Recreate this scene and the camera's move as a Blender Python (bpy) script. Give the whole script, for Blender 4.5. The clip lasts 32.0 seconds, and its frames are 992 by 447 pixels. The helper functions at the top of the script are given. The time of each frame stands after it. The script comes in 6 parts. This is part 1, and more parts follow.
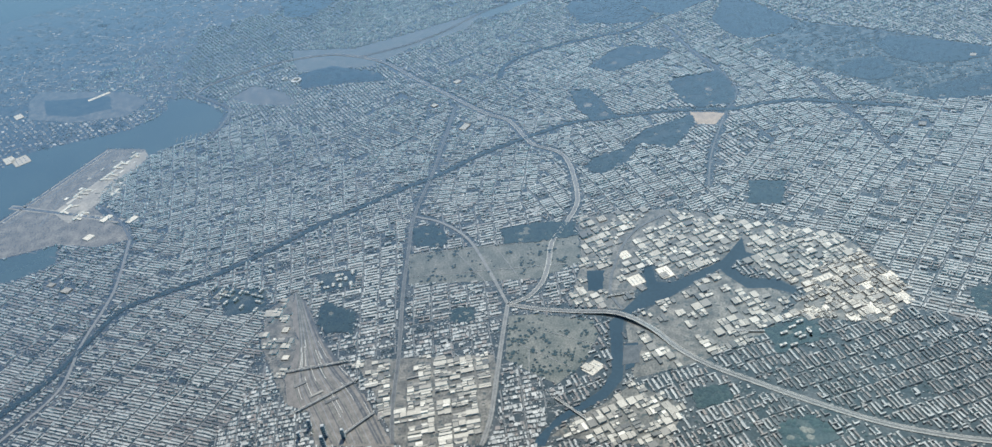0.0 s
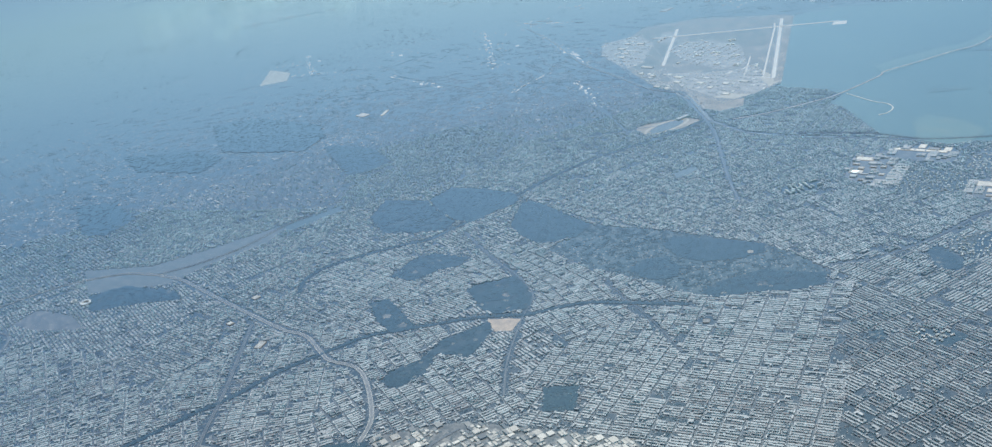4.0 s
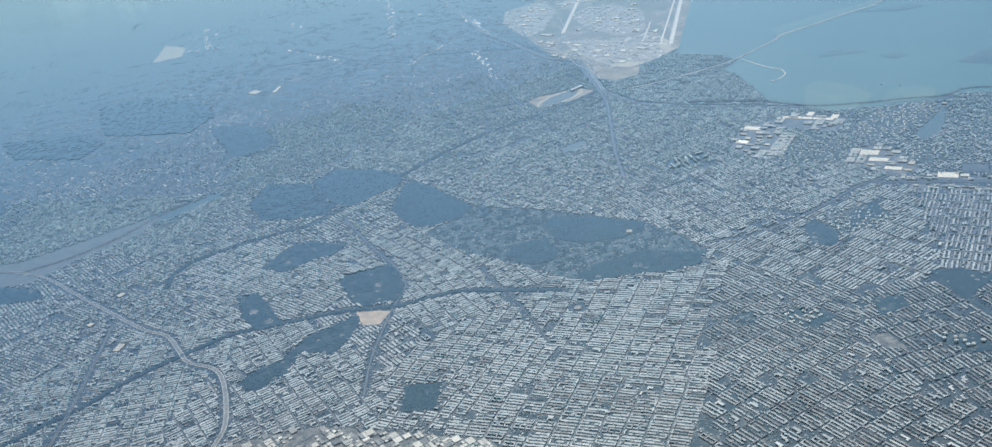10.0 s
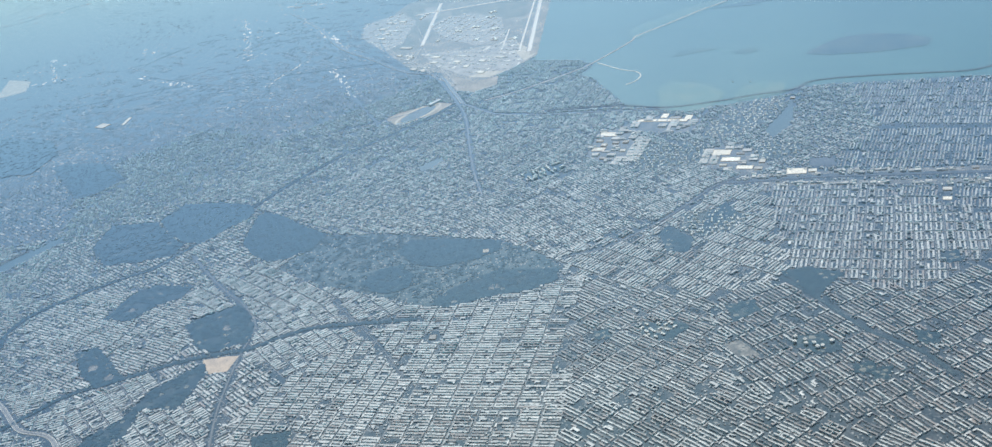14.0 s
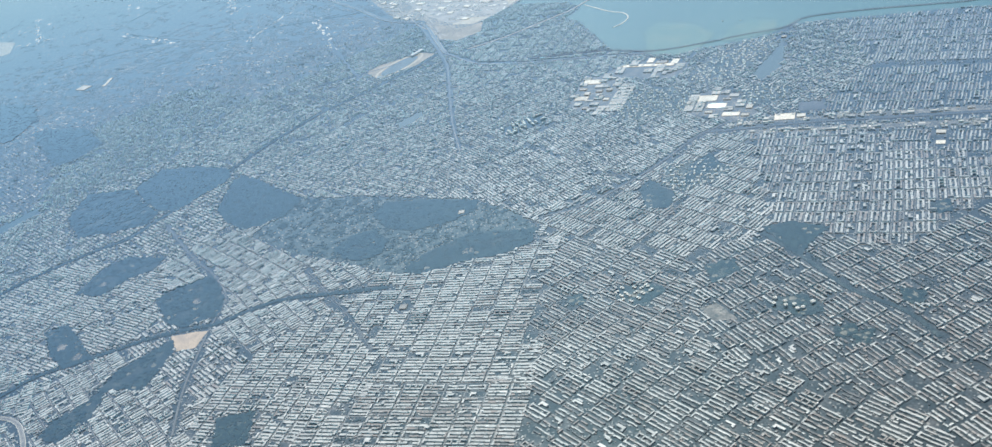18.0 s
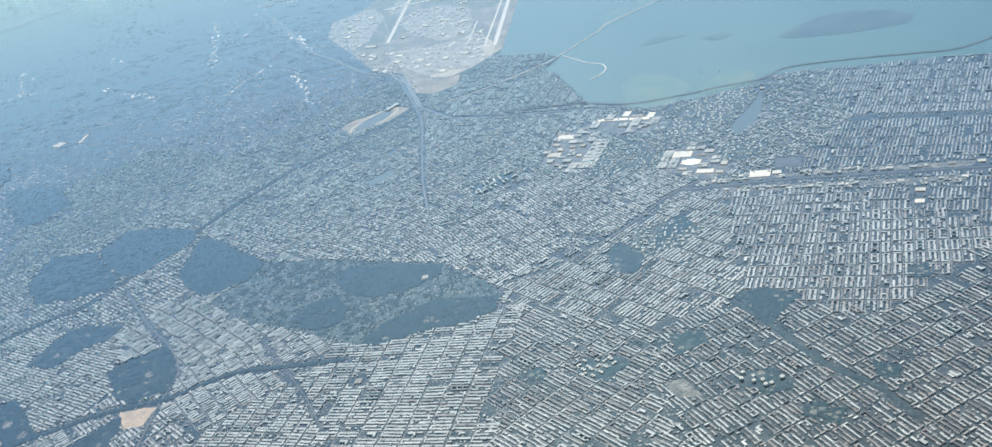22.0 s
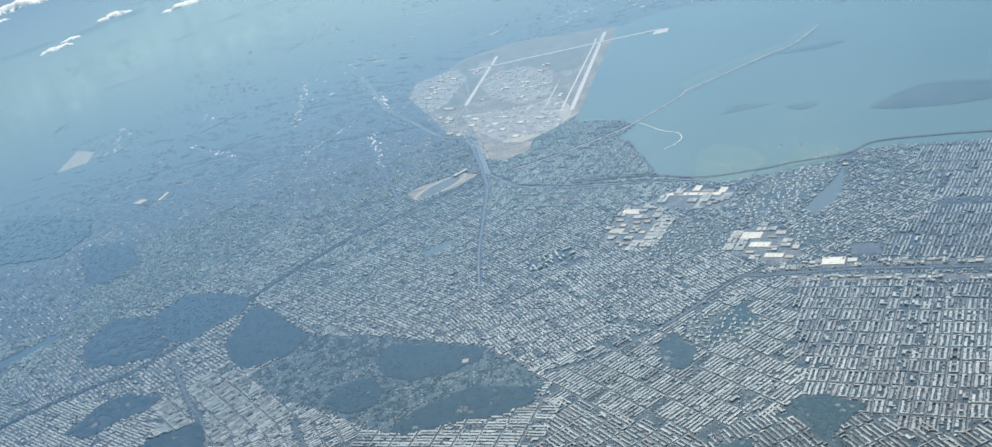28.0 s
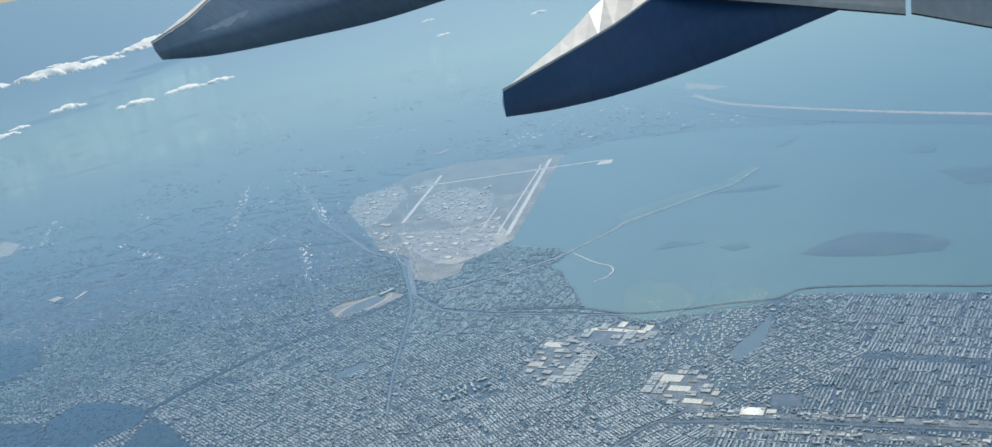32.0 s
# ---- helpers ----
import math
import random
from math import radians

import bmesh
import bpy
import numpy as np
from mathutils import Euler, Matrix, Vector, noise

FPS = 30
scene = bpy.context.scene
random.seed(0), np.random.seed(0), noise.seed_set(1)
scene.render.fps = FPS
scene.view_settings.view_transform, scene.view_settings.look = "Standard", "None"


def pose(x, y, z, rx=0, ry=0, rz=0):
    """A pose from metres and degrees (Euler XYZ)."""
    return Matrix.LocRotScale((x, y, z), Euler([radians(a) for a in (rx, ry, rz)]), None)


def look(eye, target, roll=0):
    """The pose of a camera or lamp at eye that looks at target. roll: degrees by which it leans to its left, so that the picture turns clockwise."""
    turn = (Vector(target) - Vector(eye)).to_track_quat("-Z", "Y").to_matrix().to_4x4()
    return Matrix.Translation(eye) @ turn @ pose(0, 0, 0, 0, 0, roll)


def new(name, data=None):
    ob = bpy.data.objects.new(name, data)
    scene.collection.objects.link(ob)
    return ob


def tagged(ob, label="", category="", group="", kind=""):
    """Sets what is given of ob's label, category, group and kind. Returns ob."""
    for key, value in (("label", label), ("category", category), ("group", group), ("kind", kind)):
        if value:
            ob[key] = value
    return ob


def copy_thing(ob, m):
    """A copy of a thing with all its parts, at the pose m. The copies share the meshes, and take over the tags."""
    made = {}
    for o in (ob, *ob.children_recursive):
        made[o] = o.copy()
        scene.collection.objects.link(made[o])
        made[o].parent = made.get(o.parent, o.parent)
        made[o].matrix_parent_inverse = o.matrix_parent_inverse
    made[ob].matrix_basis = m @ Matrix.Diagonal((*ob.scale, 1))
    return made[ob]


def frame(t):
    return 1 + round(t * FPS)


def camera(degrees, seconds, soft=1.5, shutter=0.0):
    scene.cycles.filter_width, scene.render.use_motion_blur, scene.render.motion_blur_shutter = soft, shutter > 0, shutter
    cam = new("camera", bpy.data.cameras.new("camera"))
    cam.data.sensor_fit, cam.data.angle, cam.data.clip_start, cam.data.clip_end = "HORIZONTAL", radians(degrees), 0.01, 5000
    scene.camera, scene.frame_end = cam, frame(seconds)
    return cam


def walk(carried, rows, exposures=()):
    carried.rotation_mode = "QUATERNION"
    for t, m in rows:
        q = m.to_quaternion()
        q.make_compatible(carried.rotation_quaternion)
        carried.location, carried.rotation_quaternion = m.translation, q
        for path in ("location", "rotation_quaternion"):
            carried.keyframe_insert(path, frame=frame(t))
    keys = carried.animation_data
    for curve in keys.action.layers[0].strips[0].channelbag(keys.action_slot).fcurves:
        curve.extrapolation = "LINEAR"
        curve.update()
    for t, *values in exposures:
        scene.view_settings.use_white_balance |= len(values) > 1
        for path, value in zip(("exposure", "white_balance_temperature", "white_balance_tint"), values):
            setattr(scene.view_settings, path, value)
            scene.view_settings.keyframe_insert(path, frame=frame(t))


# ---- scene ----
# One unit stands for twenty metres of the real landscape, so that sixty kilometres of view
# lie inside the lens's reach of 5000 units. The world's x points east and y north.
cam = camera(52.19, 32.0, soft=1.45)
PATH = [
    (0, (-561.95, 195.87, 253.25), (-476.576, 193.930, 201.219), -11.75),
    (0.5, (-561.33, 192.28, 252.99), (-475.624, 192.090, 201.477), -11.26),
    (1, (-560.69, 188.65, 252.75), (-473.909, 189.721, 203.064), -10.61),
    (1.5, (-560.02, 185.00, 252.51), (-471.996, 187.001, 205.089), -10.29),
    (2, (-559.32, 181.33, 252.28), (-470.533, 181.367, 206.264), -9.80),
    (2.5, (-558.60, 177.63, 252.05), (-469.660, 172.555, 206.613), -9.33),
    (3, (-557.85, 173.90, 251.84), (-468.274, 163.128, 208.702), -9.12),
    (3.5, (-557.08, 170.16, 251.62), (-466.403, 152.923, 213.134), -8.74),
    (4, (-556.28, 166.39, 251.42), (-465.873, 145.653, 214.047), -9.30),
    (4.5, (-555.46, 162.60, 251.22), (-467.495, 142.018, 208.341), -10.26),
    (6.5, (-551.96, 147.28, 250.44), (-464.305, 127.971, 206.350), -9.85),
    (7, (-551.03, 143.42, 250.24), (-462.831, 125.041, 206.851), -10.36),
    (7.5, (-550.08, 139.54, 250.05), (-461.598, 121.127, 207.257), -10.55),
    (8, (-549.11, 135.65, 249.86), (-460.518, 116.676, 207.542), -10.70),
    (8.5, (-548.12, 131.75, 249.67), (-459.639, 111.673, 207.628), -10.57),
    (9, (-547.11, 127.84, 249.48), (-458.921, 106.245, 207.576), -10.44),
    (9.5, (-546.09, 123.93, 249.28), (-458.224, 100.888, 207.456), -10.27),
    (10, (-545.04, 120.01, 249.08), (-457.599, 95.200, 207.385), -10.06),
    (10.5, (-543.98, 116.09, 248.88), (-456.931, 89.967, 207.152), -10.18),
    (11, (-542.89, 112.16, 248.67), (-456.308, 84.603, 206.914), -10.22),
    (11.5, (-541.80, 108.24, 248.45), (-455.739, 79.264, 206.562), -10.37),
    (12, (-540.68, 104.31, 248.24), (-455.197, 73.940, 206.159), -10.52),
    (12.5, (-539.55, 100.38, 248.01), (-454.573, 68.997, 205.652), -10.87),
    (13, (-538.40, 96.46, 247.78), (-453.981, 63.966, 205.144), -11.15),
    (13.5, (-537.24, 92.53, 247.54), (-453.249, 59.166, 204.731), -11.42),
    (15.5, (-532.44, 76.91, 246.49), (-449.672, 43.978, 201.050), -12.96),
    (16, (-531.21, 73.02, 246.20), (-448.821, 41.178, 199.317), -13.46),
    (16.5, (-529.97, 69.15, 245.90), (-447.990, 38.372, 197.599), -13.87),
    (17, (-528.71, 65.29, 245.59), (-447.014, 35.240, 196.359), -14.22),
    (17.5, (-527.44, 61.44, 245.26), (-445.525, 31.648, 196.244), -14.53),
    (18, (-526.16, 57.60, 244.92), (-443.740, 27.829, 196.748), -14.68),
    (18.5, (-524.87, 53.79, 244.57), (-441.986, 23.858, 197.291), -14.76),
    (19, (-523.57, 49.99, 244.20), (-440.372, 19.879, 197.590), -14.81),
    (19.5, (-522.26, 46.21, 243.81), (-438.846, 15.989, 197.661), -14.89),
    (20, (-520.93, 42.45, 243.41), (-437.272, 12.514, 197.534), -15.10),
    (20.5, (-519.61, 38.71, 242.99), (-435.757, 8.918, 197.360), -15.30),
    (21, (-518.27, 34.99, 242.55), (-434.321, 4.986, 197.244), -15.30),
    (21.5, (-516.92, 31.30, 242.10), (-432.908, 1.030, 197.089), -15.33),
    (22, (-515.57, 27.63, 241.63), (-431.484, -2.928, 196.944), -15.31),
    (22.5, (-514.20, 23.99, 241.13), (-430.046, -6.836, 196.777), -15.29),
    (23, (-512.84, 20.37, 240.62), (-428.588, -10.722, 196.626), -15.28),
    (23.5, (-511.46, 16.79, 240.08), (-427.188, -14.908, 196.571), -14.91),
    (24, (-510.08, 13.24, 239.53), (-424.952, -16.154, 196.058), -15.23),
    (24.5, (-508.69, 9.71, 238.95), (-422.444, -12.339, 193.399), -17.15),
    (26.5, (-503.10, -4.03, 236.39), (-414.621, -18.916, 192.240), -18.40),
    (27, (-501.70, -7.38, 235.69), (-412.714, -24.219, 193.282), -17.76),
    (27.5, (-500.29, -10.68, 234.96), (-410.797, -30.412, 194.934), -16.89),
    (28, (-498.88, -13.95, 234.21), (-409.003, -36.581, 196.647), -16.14),
    (28.5, (-497.46, -17.17, 233.43), (-407.354, -42.324, 198.096), -15.55),
    (29, (-496.05, -20.35, 232.61), (-405.892, -47.951, 199.286), -14.83),
    (29.5, (-494.63, -23.49, 231.77), (-404.255, -52.181, 200.005), -14.50),
    (30, (-493.21, -26.58, 230.90), (-402.587, -55.795, 200.352), -13.91),
    (30.5, (-491.80, -29.62, 230.00), (-400.960, -59.046, 200.287), -13.42),
    (31, (-490.38, -32.62, 229.07), (-399.378, -62.199, 200.027), -12.80),
    (31.5, (-488.96, -35.56, 228.11), (-397.842, -65.357, 199.664), -11.98),
    (32, (-487.55, -38.46, 227.11), (-396.337, -68.554, 199.282), -11.04),
]
EXPOSURES = [(0, 0.28, 6580, 4), (4, 0.22, 6390, 4), (9, 0.23, 6420, 4), (13, 0.42, 6560, 4), (19, 0.55, 6700, 4), (24, 0.55, 6750, 4), (27, 0.5, 6720, 4), (28.6, 0.21, 6520, 4), (30, 0.13, 6430, 4), (32, 0.1, 6400, 4)]
SKY_DUST, SKY_STRENGTH, SUN_POWER = 1.0, 0.08, 4.8
# Haze drawn as gloss: strength, onset, near and far tint.
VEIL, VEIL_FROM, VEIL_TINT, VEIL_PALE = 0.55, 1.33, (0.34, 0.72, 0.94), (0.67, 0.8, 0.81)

walk(cam, [(t, look(eye, target, roll)) for t, eye, target, roll in PATH], EXPOSURES)

# ---- world and sun ----
SUN_AZ, SUN_EL = 113.0, 55.0
world = bpy.data.worlds.new("sky")
scene.world = world
world.use_nodes = True
wn = world.node_tree.nodes
sky = wn.new("ShaderNodeTexSky")
sky.sky_type = "NISHITA"
sky.sun_disc = False
sky.sun_elevation, sky.sun_rotation = radians(SUN_EL), radians(SUN_AZ)
sky.altitude, sky.air_density, sky.dust_density, sky.ozone_density = 0, 1.0, SKY_DUST, 2.5
wn["Background"].inputs["Strength"].default_value = SKY_STRENGTH
world.node_tree.links.new(sky.outputs[0], wn["Background"].inputs["Color"])
sun_data = bpy.data.lights.new("sun", "SUN")
sun_data.energy, sun_data.angle, sun_data.color = SUN_POWER, radians(0.5), (1.0, 0.95, 0.88)
sun = new("sun", sun_data)
az, el = radians(SUN_AZ), radians(SUN_EL)
sun.matrix_basis = look((0, 0, 0), (-math.sin(az) * math.cos(el), -math.cos(az) * math.cos(el), -math.sin(el)))

# ---- materials ----
def material(name, colours, scale=1.0, fine=8.0, rough=0.7, island=False, veil=1.0, contrast=1.0, bump=0.0, metal=0.0, speck=None, polish=0.12, level=False, lean=False, fade=False):
    """Colours: two or more (position, rgb) stops, met by noise at two sizes, or by each island's or object's own number."""
    m = bpy.data.materials.new(name)
    m.use_nodes = True
    nt = m.node_tree
    n, link = nt.nodes, nt.links.new
    body = n["Principled BSDF"]
    place = n.new("ShaderNodeNewGeometry")
    big, small = n.new("ShaderNodeTexNoise"), n.new("ShaderNodeTexNoise")
    for node, s, d in ((big, scale, 6.0), (small, fine, 3.0)):
        node.inputs["Scale"].default_value, node.inputs["Detail"].default_value = s, d
        link(place.outputs["Position"], node.inputs["Vector"])
    ramp = n.new("ShaderNodeValToRGB")
    ramp.color_ramp.interpolation = "LINEAR"
    while len(ramp.color_ramp.elements) < len(colours):
        ramp.color_ramp.elements.new(0.5)
    for stop, (at, rgb) in zip(ramp.color_ramp.elements, colours):
        stop.position, stop.color = at, (*rgb, 1)
    if island:
        if island == "island":
            tone = n.new("ShaderNodeAttribute")
            tone.attribute_name = "tone"
            source = tone.outputs["Fac"]
        else:
            source = n.new("ShaderNodeObjectInfo").outputs["Random"]
        link(source, ramp.inputs[0])
    else:
        link(big.outputs[0], ramp.inputs[0])
    grain = n.new("ShaderNodeMapRange")
    grain.inputs["From Min"].default_value, grain.inputs["From Max"].default_value = 0.3, 0.7
    grain.inputs["To Min"].default_value, grain.inputs["To Max"].default_value = 1 - 0.3 * contrast, 1 + 0.3 * contrast
    link(small.outputs[0], grain.inputs["Value"])
    tint = n.new("ShaderNodeVectorMath")
    tint.operation = "SCALE"
    link(ramp.outputs[0], tint.inputs[0])
    link(grain.outputs[0], tint.inputs["Scale"])
    colour = tint.outputs[0]
    if speck:
        cells = n.new("ShaderNodeTexVoronoi")
        cells.inputs["Scale"].default_value = speck[0]
        link(place.outputs["Position"], cells.inputs["Vector"])
        pick = n.new("ShaderNodeSeparateColor")
        link(cells.outputs["Color"], pick.inputs[0])
        keep = n.new("ShaderNodeMapRange")
        keep.inputs["From Min"].default_value, keep.inputs["From Max"].default_value = speck[1], speck[1] + 0.05
        link(pick.outputs[0], keep.inputs["Value"])
        over = n.new("ShaderNodeMix")
        over.data_type = "RGBA"
        over.inputs[7].default_value = (*speck[2], 1)
        link(keep.outputs[0], over.inputs[0])
        link(colour, over.inputs[6])
        colour = over.outputs[2]
    link(colour, body.inputs["Base Color"])
    body.inputs["Roughness"].default_value, body.inputs["Metallic"].default_value = rough, metal
    body.inputs["Specular IOR Level"].default_value = 0.3
    if bump:
        relief = n.new("ShaderNodeBump")
        relief.inputs["Strength"].default_value, relief.inputs["Distance"].default_value = bump, 0.1
        link(small.outputs[0], relief.inputs["Height"])
        link(relief.outputs[0], body.inputs["Normal"])
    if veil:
        # Haze put into the surface: tinted sky gloss grows as the view gets shallower.
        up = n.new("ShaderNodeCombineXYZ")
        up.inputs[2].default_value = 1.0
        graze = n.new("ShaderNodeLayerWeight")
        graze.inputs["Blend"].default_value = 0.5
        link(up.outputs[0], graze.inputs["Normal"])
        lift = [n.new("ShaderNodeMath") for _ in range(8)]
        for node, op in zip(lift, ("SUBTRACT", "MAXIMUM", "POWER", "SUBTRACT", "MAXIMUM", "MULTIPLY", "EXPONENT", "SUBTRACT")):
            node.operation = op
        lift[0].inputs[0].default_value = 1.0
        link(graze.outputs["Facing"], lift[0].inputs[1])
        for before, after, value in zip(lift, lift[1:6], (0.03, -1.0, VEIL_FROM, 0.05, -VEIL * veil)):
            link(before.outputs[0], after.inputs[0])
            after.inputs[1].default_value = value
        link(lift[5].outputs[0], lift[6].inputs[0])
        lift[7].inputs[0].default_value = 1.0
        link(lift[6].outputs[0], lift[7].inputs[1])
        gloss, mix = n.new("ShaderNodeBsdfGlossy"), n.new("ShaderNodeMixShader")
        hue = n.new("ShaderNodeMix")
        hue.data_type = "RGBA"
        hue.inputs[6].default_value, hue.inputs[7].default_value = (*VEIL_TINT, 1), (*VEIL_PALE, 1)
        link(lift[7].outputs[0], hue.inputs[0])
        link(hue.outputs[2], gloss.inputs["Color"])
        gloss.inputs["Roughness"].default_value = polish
        if fade:
            # Haze gloss roughens with distance, so clouds leave no mirror image in it.
            away, span = n.new("ShaderNodeVectorMath"), n.new("ShaderNodeMapRange")
            away.operation = "DISTANCE"
            away.inputs[1].default_value = (-530, 75, 0)
            link(place.outputs["Position"], away.inputs[0])
            link(away.outputs["Value"], span.inputs["Value"])
            for key, value in (("From Min", 900), ("From Max", 1700), ("To Min", polish), ("To Max", 0.17)):
                span.inputs[key].default_value = value
            link(span.outputs[0], gloss.inputs["Roughness"])
        if level:
            link(up.outputs[0], gloss.inputs["Normal"])
        if lean:
            # Walls tip the gloss normal upward, so their haze takes its brightness from sky.
            tip, unit = n.new("ShaderNodeVectorMath"), n.new("ShaderNodeVectorMath")
            tip.operation, unit.operation = "ADD", "NORMALIZE"
            link(place.outputs["Normal"], tip.inputs[0])
            tip.inputs[1].default_value = (0, 0, 0.3)
            link(tip.outputs[0], unit.inputs[0])
            link(unit.outputs[0], gloss.inputs["Normal"])
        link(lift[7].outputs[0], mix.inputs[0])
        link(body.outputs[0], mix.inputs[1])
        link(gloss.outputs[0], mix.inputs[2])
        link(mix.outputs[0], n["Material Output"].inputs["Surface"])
    return m


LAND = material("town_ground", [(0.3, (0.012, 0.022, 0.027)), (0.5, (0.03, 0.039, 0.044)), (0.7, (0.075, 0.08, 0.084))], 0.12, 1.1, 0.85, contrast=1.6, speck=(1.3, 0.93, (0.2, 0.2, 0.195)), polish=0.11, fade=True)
YARD = material("industrial_yard", [(0.3, (0.07, 0.068, 0.062)), (0.5, (0.135, 0.128, 0.115)), (0.7, (0.23, 0.215, 0.19))], 0.2, 1.3, 0.9, contrast=1.4, speck=(0.9, 0.86, (0.06, 0.07, 0.068)))
PAVING = material("worn_street_paving", [(0.3, (0.1, 0.103, 0.107)), (0.7, (0.2, 0.2, 0.2))], 0.15, 1.6, 0.85, contrast=1.3)
STREET = material("street_asphalt", [(0.35, (0.05, 0.053, 0.058)), (0.65, (0.1, 0.103, 0.107))], 0.3, 3.0, 0.8)
CONCRETE = material("highway_concrete", [(0.3, (0.15, 0.152, 0.152)), (0.7, (0.23, 0.228, 0.222))], 0.3, 2.0, 0.75)
ASPHALT = material("avenue_asphalt", [(0.3, (0.075, 0.078, 0.082)), (0.7, (0.13, 0.132, 0.134))], 0.3, 2.0, 0.8)
PALE = material("runway_concrete", [(0.3, (0.5, 0.48, 0.45)), (0.7, (0.64, 0.62, 0.58))], 0.3, 2.0, 0.75, veil=0.5)
APRON = material("apron_concrete", [(0.3, (0.24, 0.23, 0.22)), (0.5, (0.3, 0.29, 0.27)), (0.7, (0.38, 0.36, 0.33))], 0.12, 0.8, 0.8, veil=0.6)
DRYGRASS = material("dry_airfield_grass", [(0.3, (0.19, 0.175, 0.145)), (0.5, (0.25, 0.228, 0.19)), (0.7, (0.34, 0.3, 0.255))], 0.06, 0.7, 0.9, veil=0.55)
TURF = material("airfield_turf", [(0.3, (0.165, 0.163, 0.143)), (0.5, (0.225, 0.21, 0.18)), (0.7, (0.32, 0.29, 0.245))], 0.07, 0.6, 0.9, contrast=1.6, veil=0.6)
TURF_GREEN = material("green_airfield_turf", [(0.3, (0.13, 0.14, 0.122)), (0.5, (0.185, 0.185, 0.158)), (0.7, (0.27, 0.255, 0.215))], 0.1, 0.8, 0.9, contrast=1.5, veil=0.58)
LAWN = material("cemetery_lawn", [(0.3, (0.085, 0.092, 0.08)), (0.5, (0.125, 0.128, 0.112)), (0.7, (0.175, 0.172, 0.152))], 0.15, 1.2, 0.9, contrast=1.3)
HILL_LAWN = material("hill_cemetery_lawn", [(0.3, (0.035, 0.055, 0.056)), (0.5, (0.06, 0.078, 0.075)), (0.7, (0.105, 0.115, 0.105))], 0.1, 1.0, 0.9, contrast=1.5, speck=(1.1, 0.9, (0.2, 0.2, 0.19)))
AIRFIELD = material("worn_airfield_paving", [(0.3, (0.115, 0.11, 0.1)), (0.5, (0.165, 0.155, 0.14)), (0.7, (0.25, 0.235, 0.21))], 0.14, 0.9, 0.85, contrast=1.4, veil=0.8)
FLAT = material("tidal_flat", [(0.3, (0.1, 0.17, 0.13)), (0.5, (0.13, 0.195, 0.145)), (0.7, (0.165, 0.215, 0.15))], 0.06, 0.5, 0.8, contrast=0.8, veil=0.9, level=True)
# Blue of the haze is put into this grass colour.
GRASS = material("park_grass", [(0.3, (0.014, 0.026, 0.032)), (0.5, (0.027, 0.041, 0.045)), (0.7, (0.06, 0.073, 0.07))], 0.15, 1.2, 0.9, contrast=1.3)
MARSH = material("salt_marsh", [(0.3, (0.04, 0.06, 0.045)), (0.5, (0.065, 0.085, 0.06)), (0.7, (0.1, 0.115, 0.08))], 0.05, 0.5, 0.9)
REED = material("reed_marsh", [(0.3, (0.07, 0.115, 0.09)), (0.5, (0.095, 0.14, 0.1)), (0.7, (0.13, 0.16, 0.115))], 0.05, 0.5, 0.9, veil=0.9)
SAND = material("sand", [(0.3, (0.36, 0.33, 0.27)), (0.7, (0.5, 0.46, 0.38))], 0.2, 2.0, 0.9, veil=0.6)
EARTH = material("bare_earth", [(0.3, (0.3, 0.24, 0.18)), (0.7, (0.46, 0.36, 0.26))], 0.25, 2.0, 0.9)
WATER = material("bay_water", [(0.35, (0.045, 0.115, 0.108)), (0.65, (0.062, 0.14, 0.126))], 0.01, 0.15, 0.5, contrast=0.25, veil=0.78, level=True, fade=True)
HARBOUR = material("harbour_water", [(0.35, (0.036, 0.068, 0.082)), (0.65, (0.05, 0.088, 0.1))], 0.02, 0.3, 0.5, contrast=0.3, veil=0.8, level=True)
CREEK_WATER = material("creek_water", [(0.35, (0.016, 0.042, 0.07)), (0.65, (0.024, 0.054, 0.084))], 0.05, 0.8, 0.5, veil=0.3, contrast=0.4)
CREEK_WATER.node_tree.nodes["Principled BSDF"].inputs["Specular IOR Level"].default_value = 0.05
# Leaf green is shifted towards the haze's blue in these crowns.
CROWN = material("tree_crowns", [(0.0, (0.007, 0.018, 0.02)), (0.6, (0.015, 0.03, 0.03)), (1.0, (0.03, 0.048, 0.043))], 0.3, 2.5, 0.9, "island", level=True, veil=1.1)
FAR_CROWN = material("far_tree_belts", [(0.0, (0.01, 0.024, 0.028)), (1.0, (0.03, 0.048, 0.046))], 0.3, 2.5, 0.9, "island", level=True, veil=1.0, fade=True)
ROOF = material("house_roofs", [(0.0, (0.06, 0.06, 0.064)), (0.14, (0.13, 0.125, 0.125)), (0.3, (0.22, 0.19, 0.175)), (0.55, (0.3, 0.308, 0.31)), (0.9, (0.385, 0.392, 0.392)), (1.0, (0.5, 0.5, 0.495))], 1.0, 3.0, 0.8, "island")
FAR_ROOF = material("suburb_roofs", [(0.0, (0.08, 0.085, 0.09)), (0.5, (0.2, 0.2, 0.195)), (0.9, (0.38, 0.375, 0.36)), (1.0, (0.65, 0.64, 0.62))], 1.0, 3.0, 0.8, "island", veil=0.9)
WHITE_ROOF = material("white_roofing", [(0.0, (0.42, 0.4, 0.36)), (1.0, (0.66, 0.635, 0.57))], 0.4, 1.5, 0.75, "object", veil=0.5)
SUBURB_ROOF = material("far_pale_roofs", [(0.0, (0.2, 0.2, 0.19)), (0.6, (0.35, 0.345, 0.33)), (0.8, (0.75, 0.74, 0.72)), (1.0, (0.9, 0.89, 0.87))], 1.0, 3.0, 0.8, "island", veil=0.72)
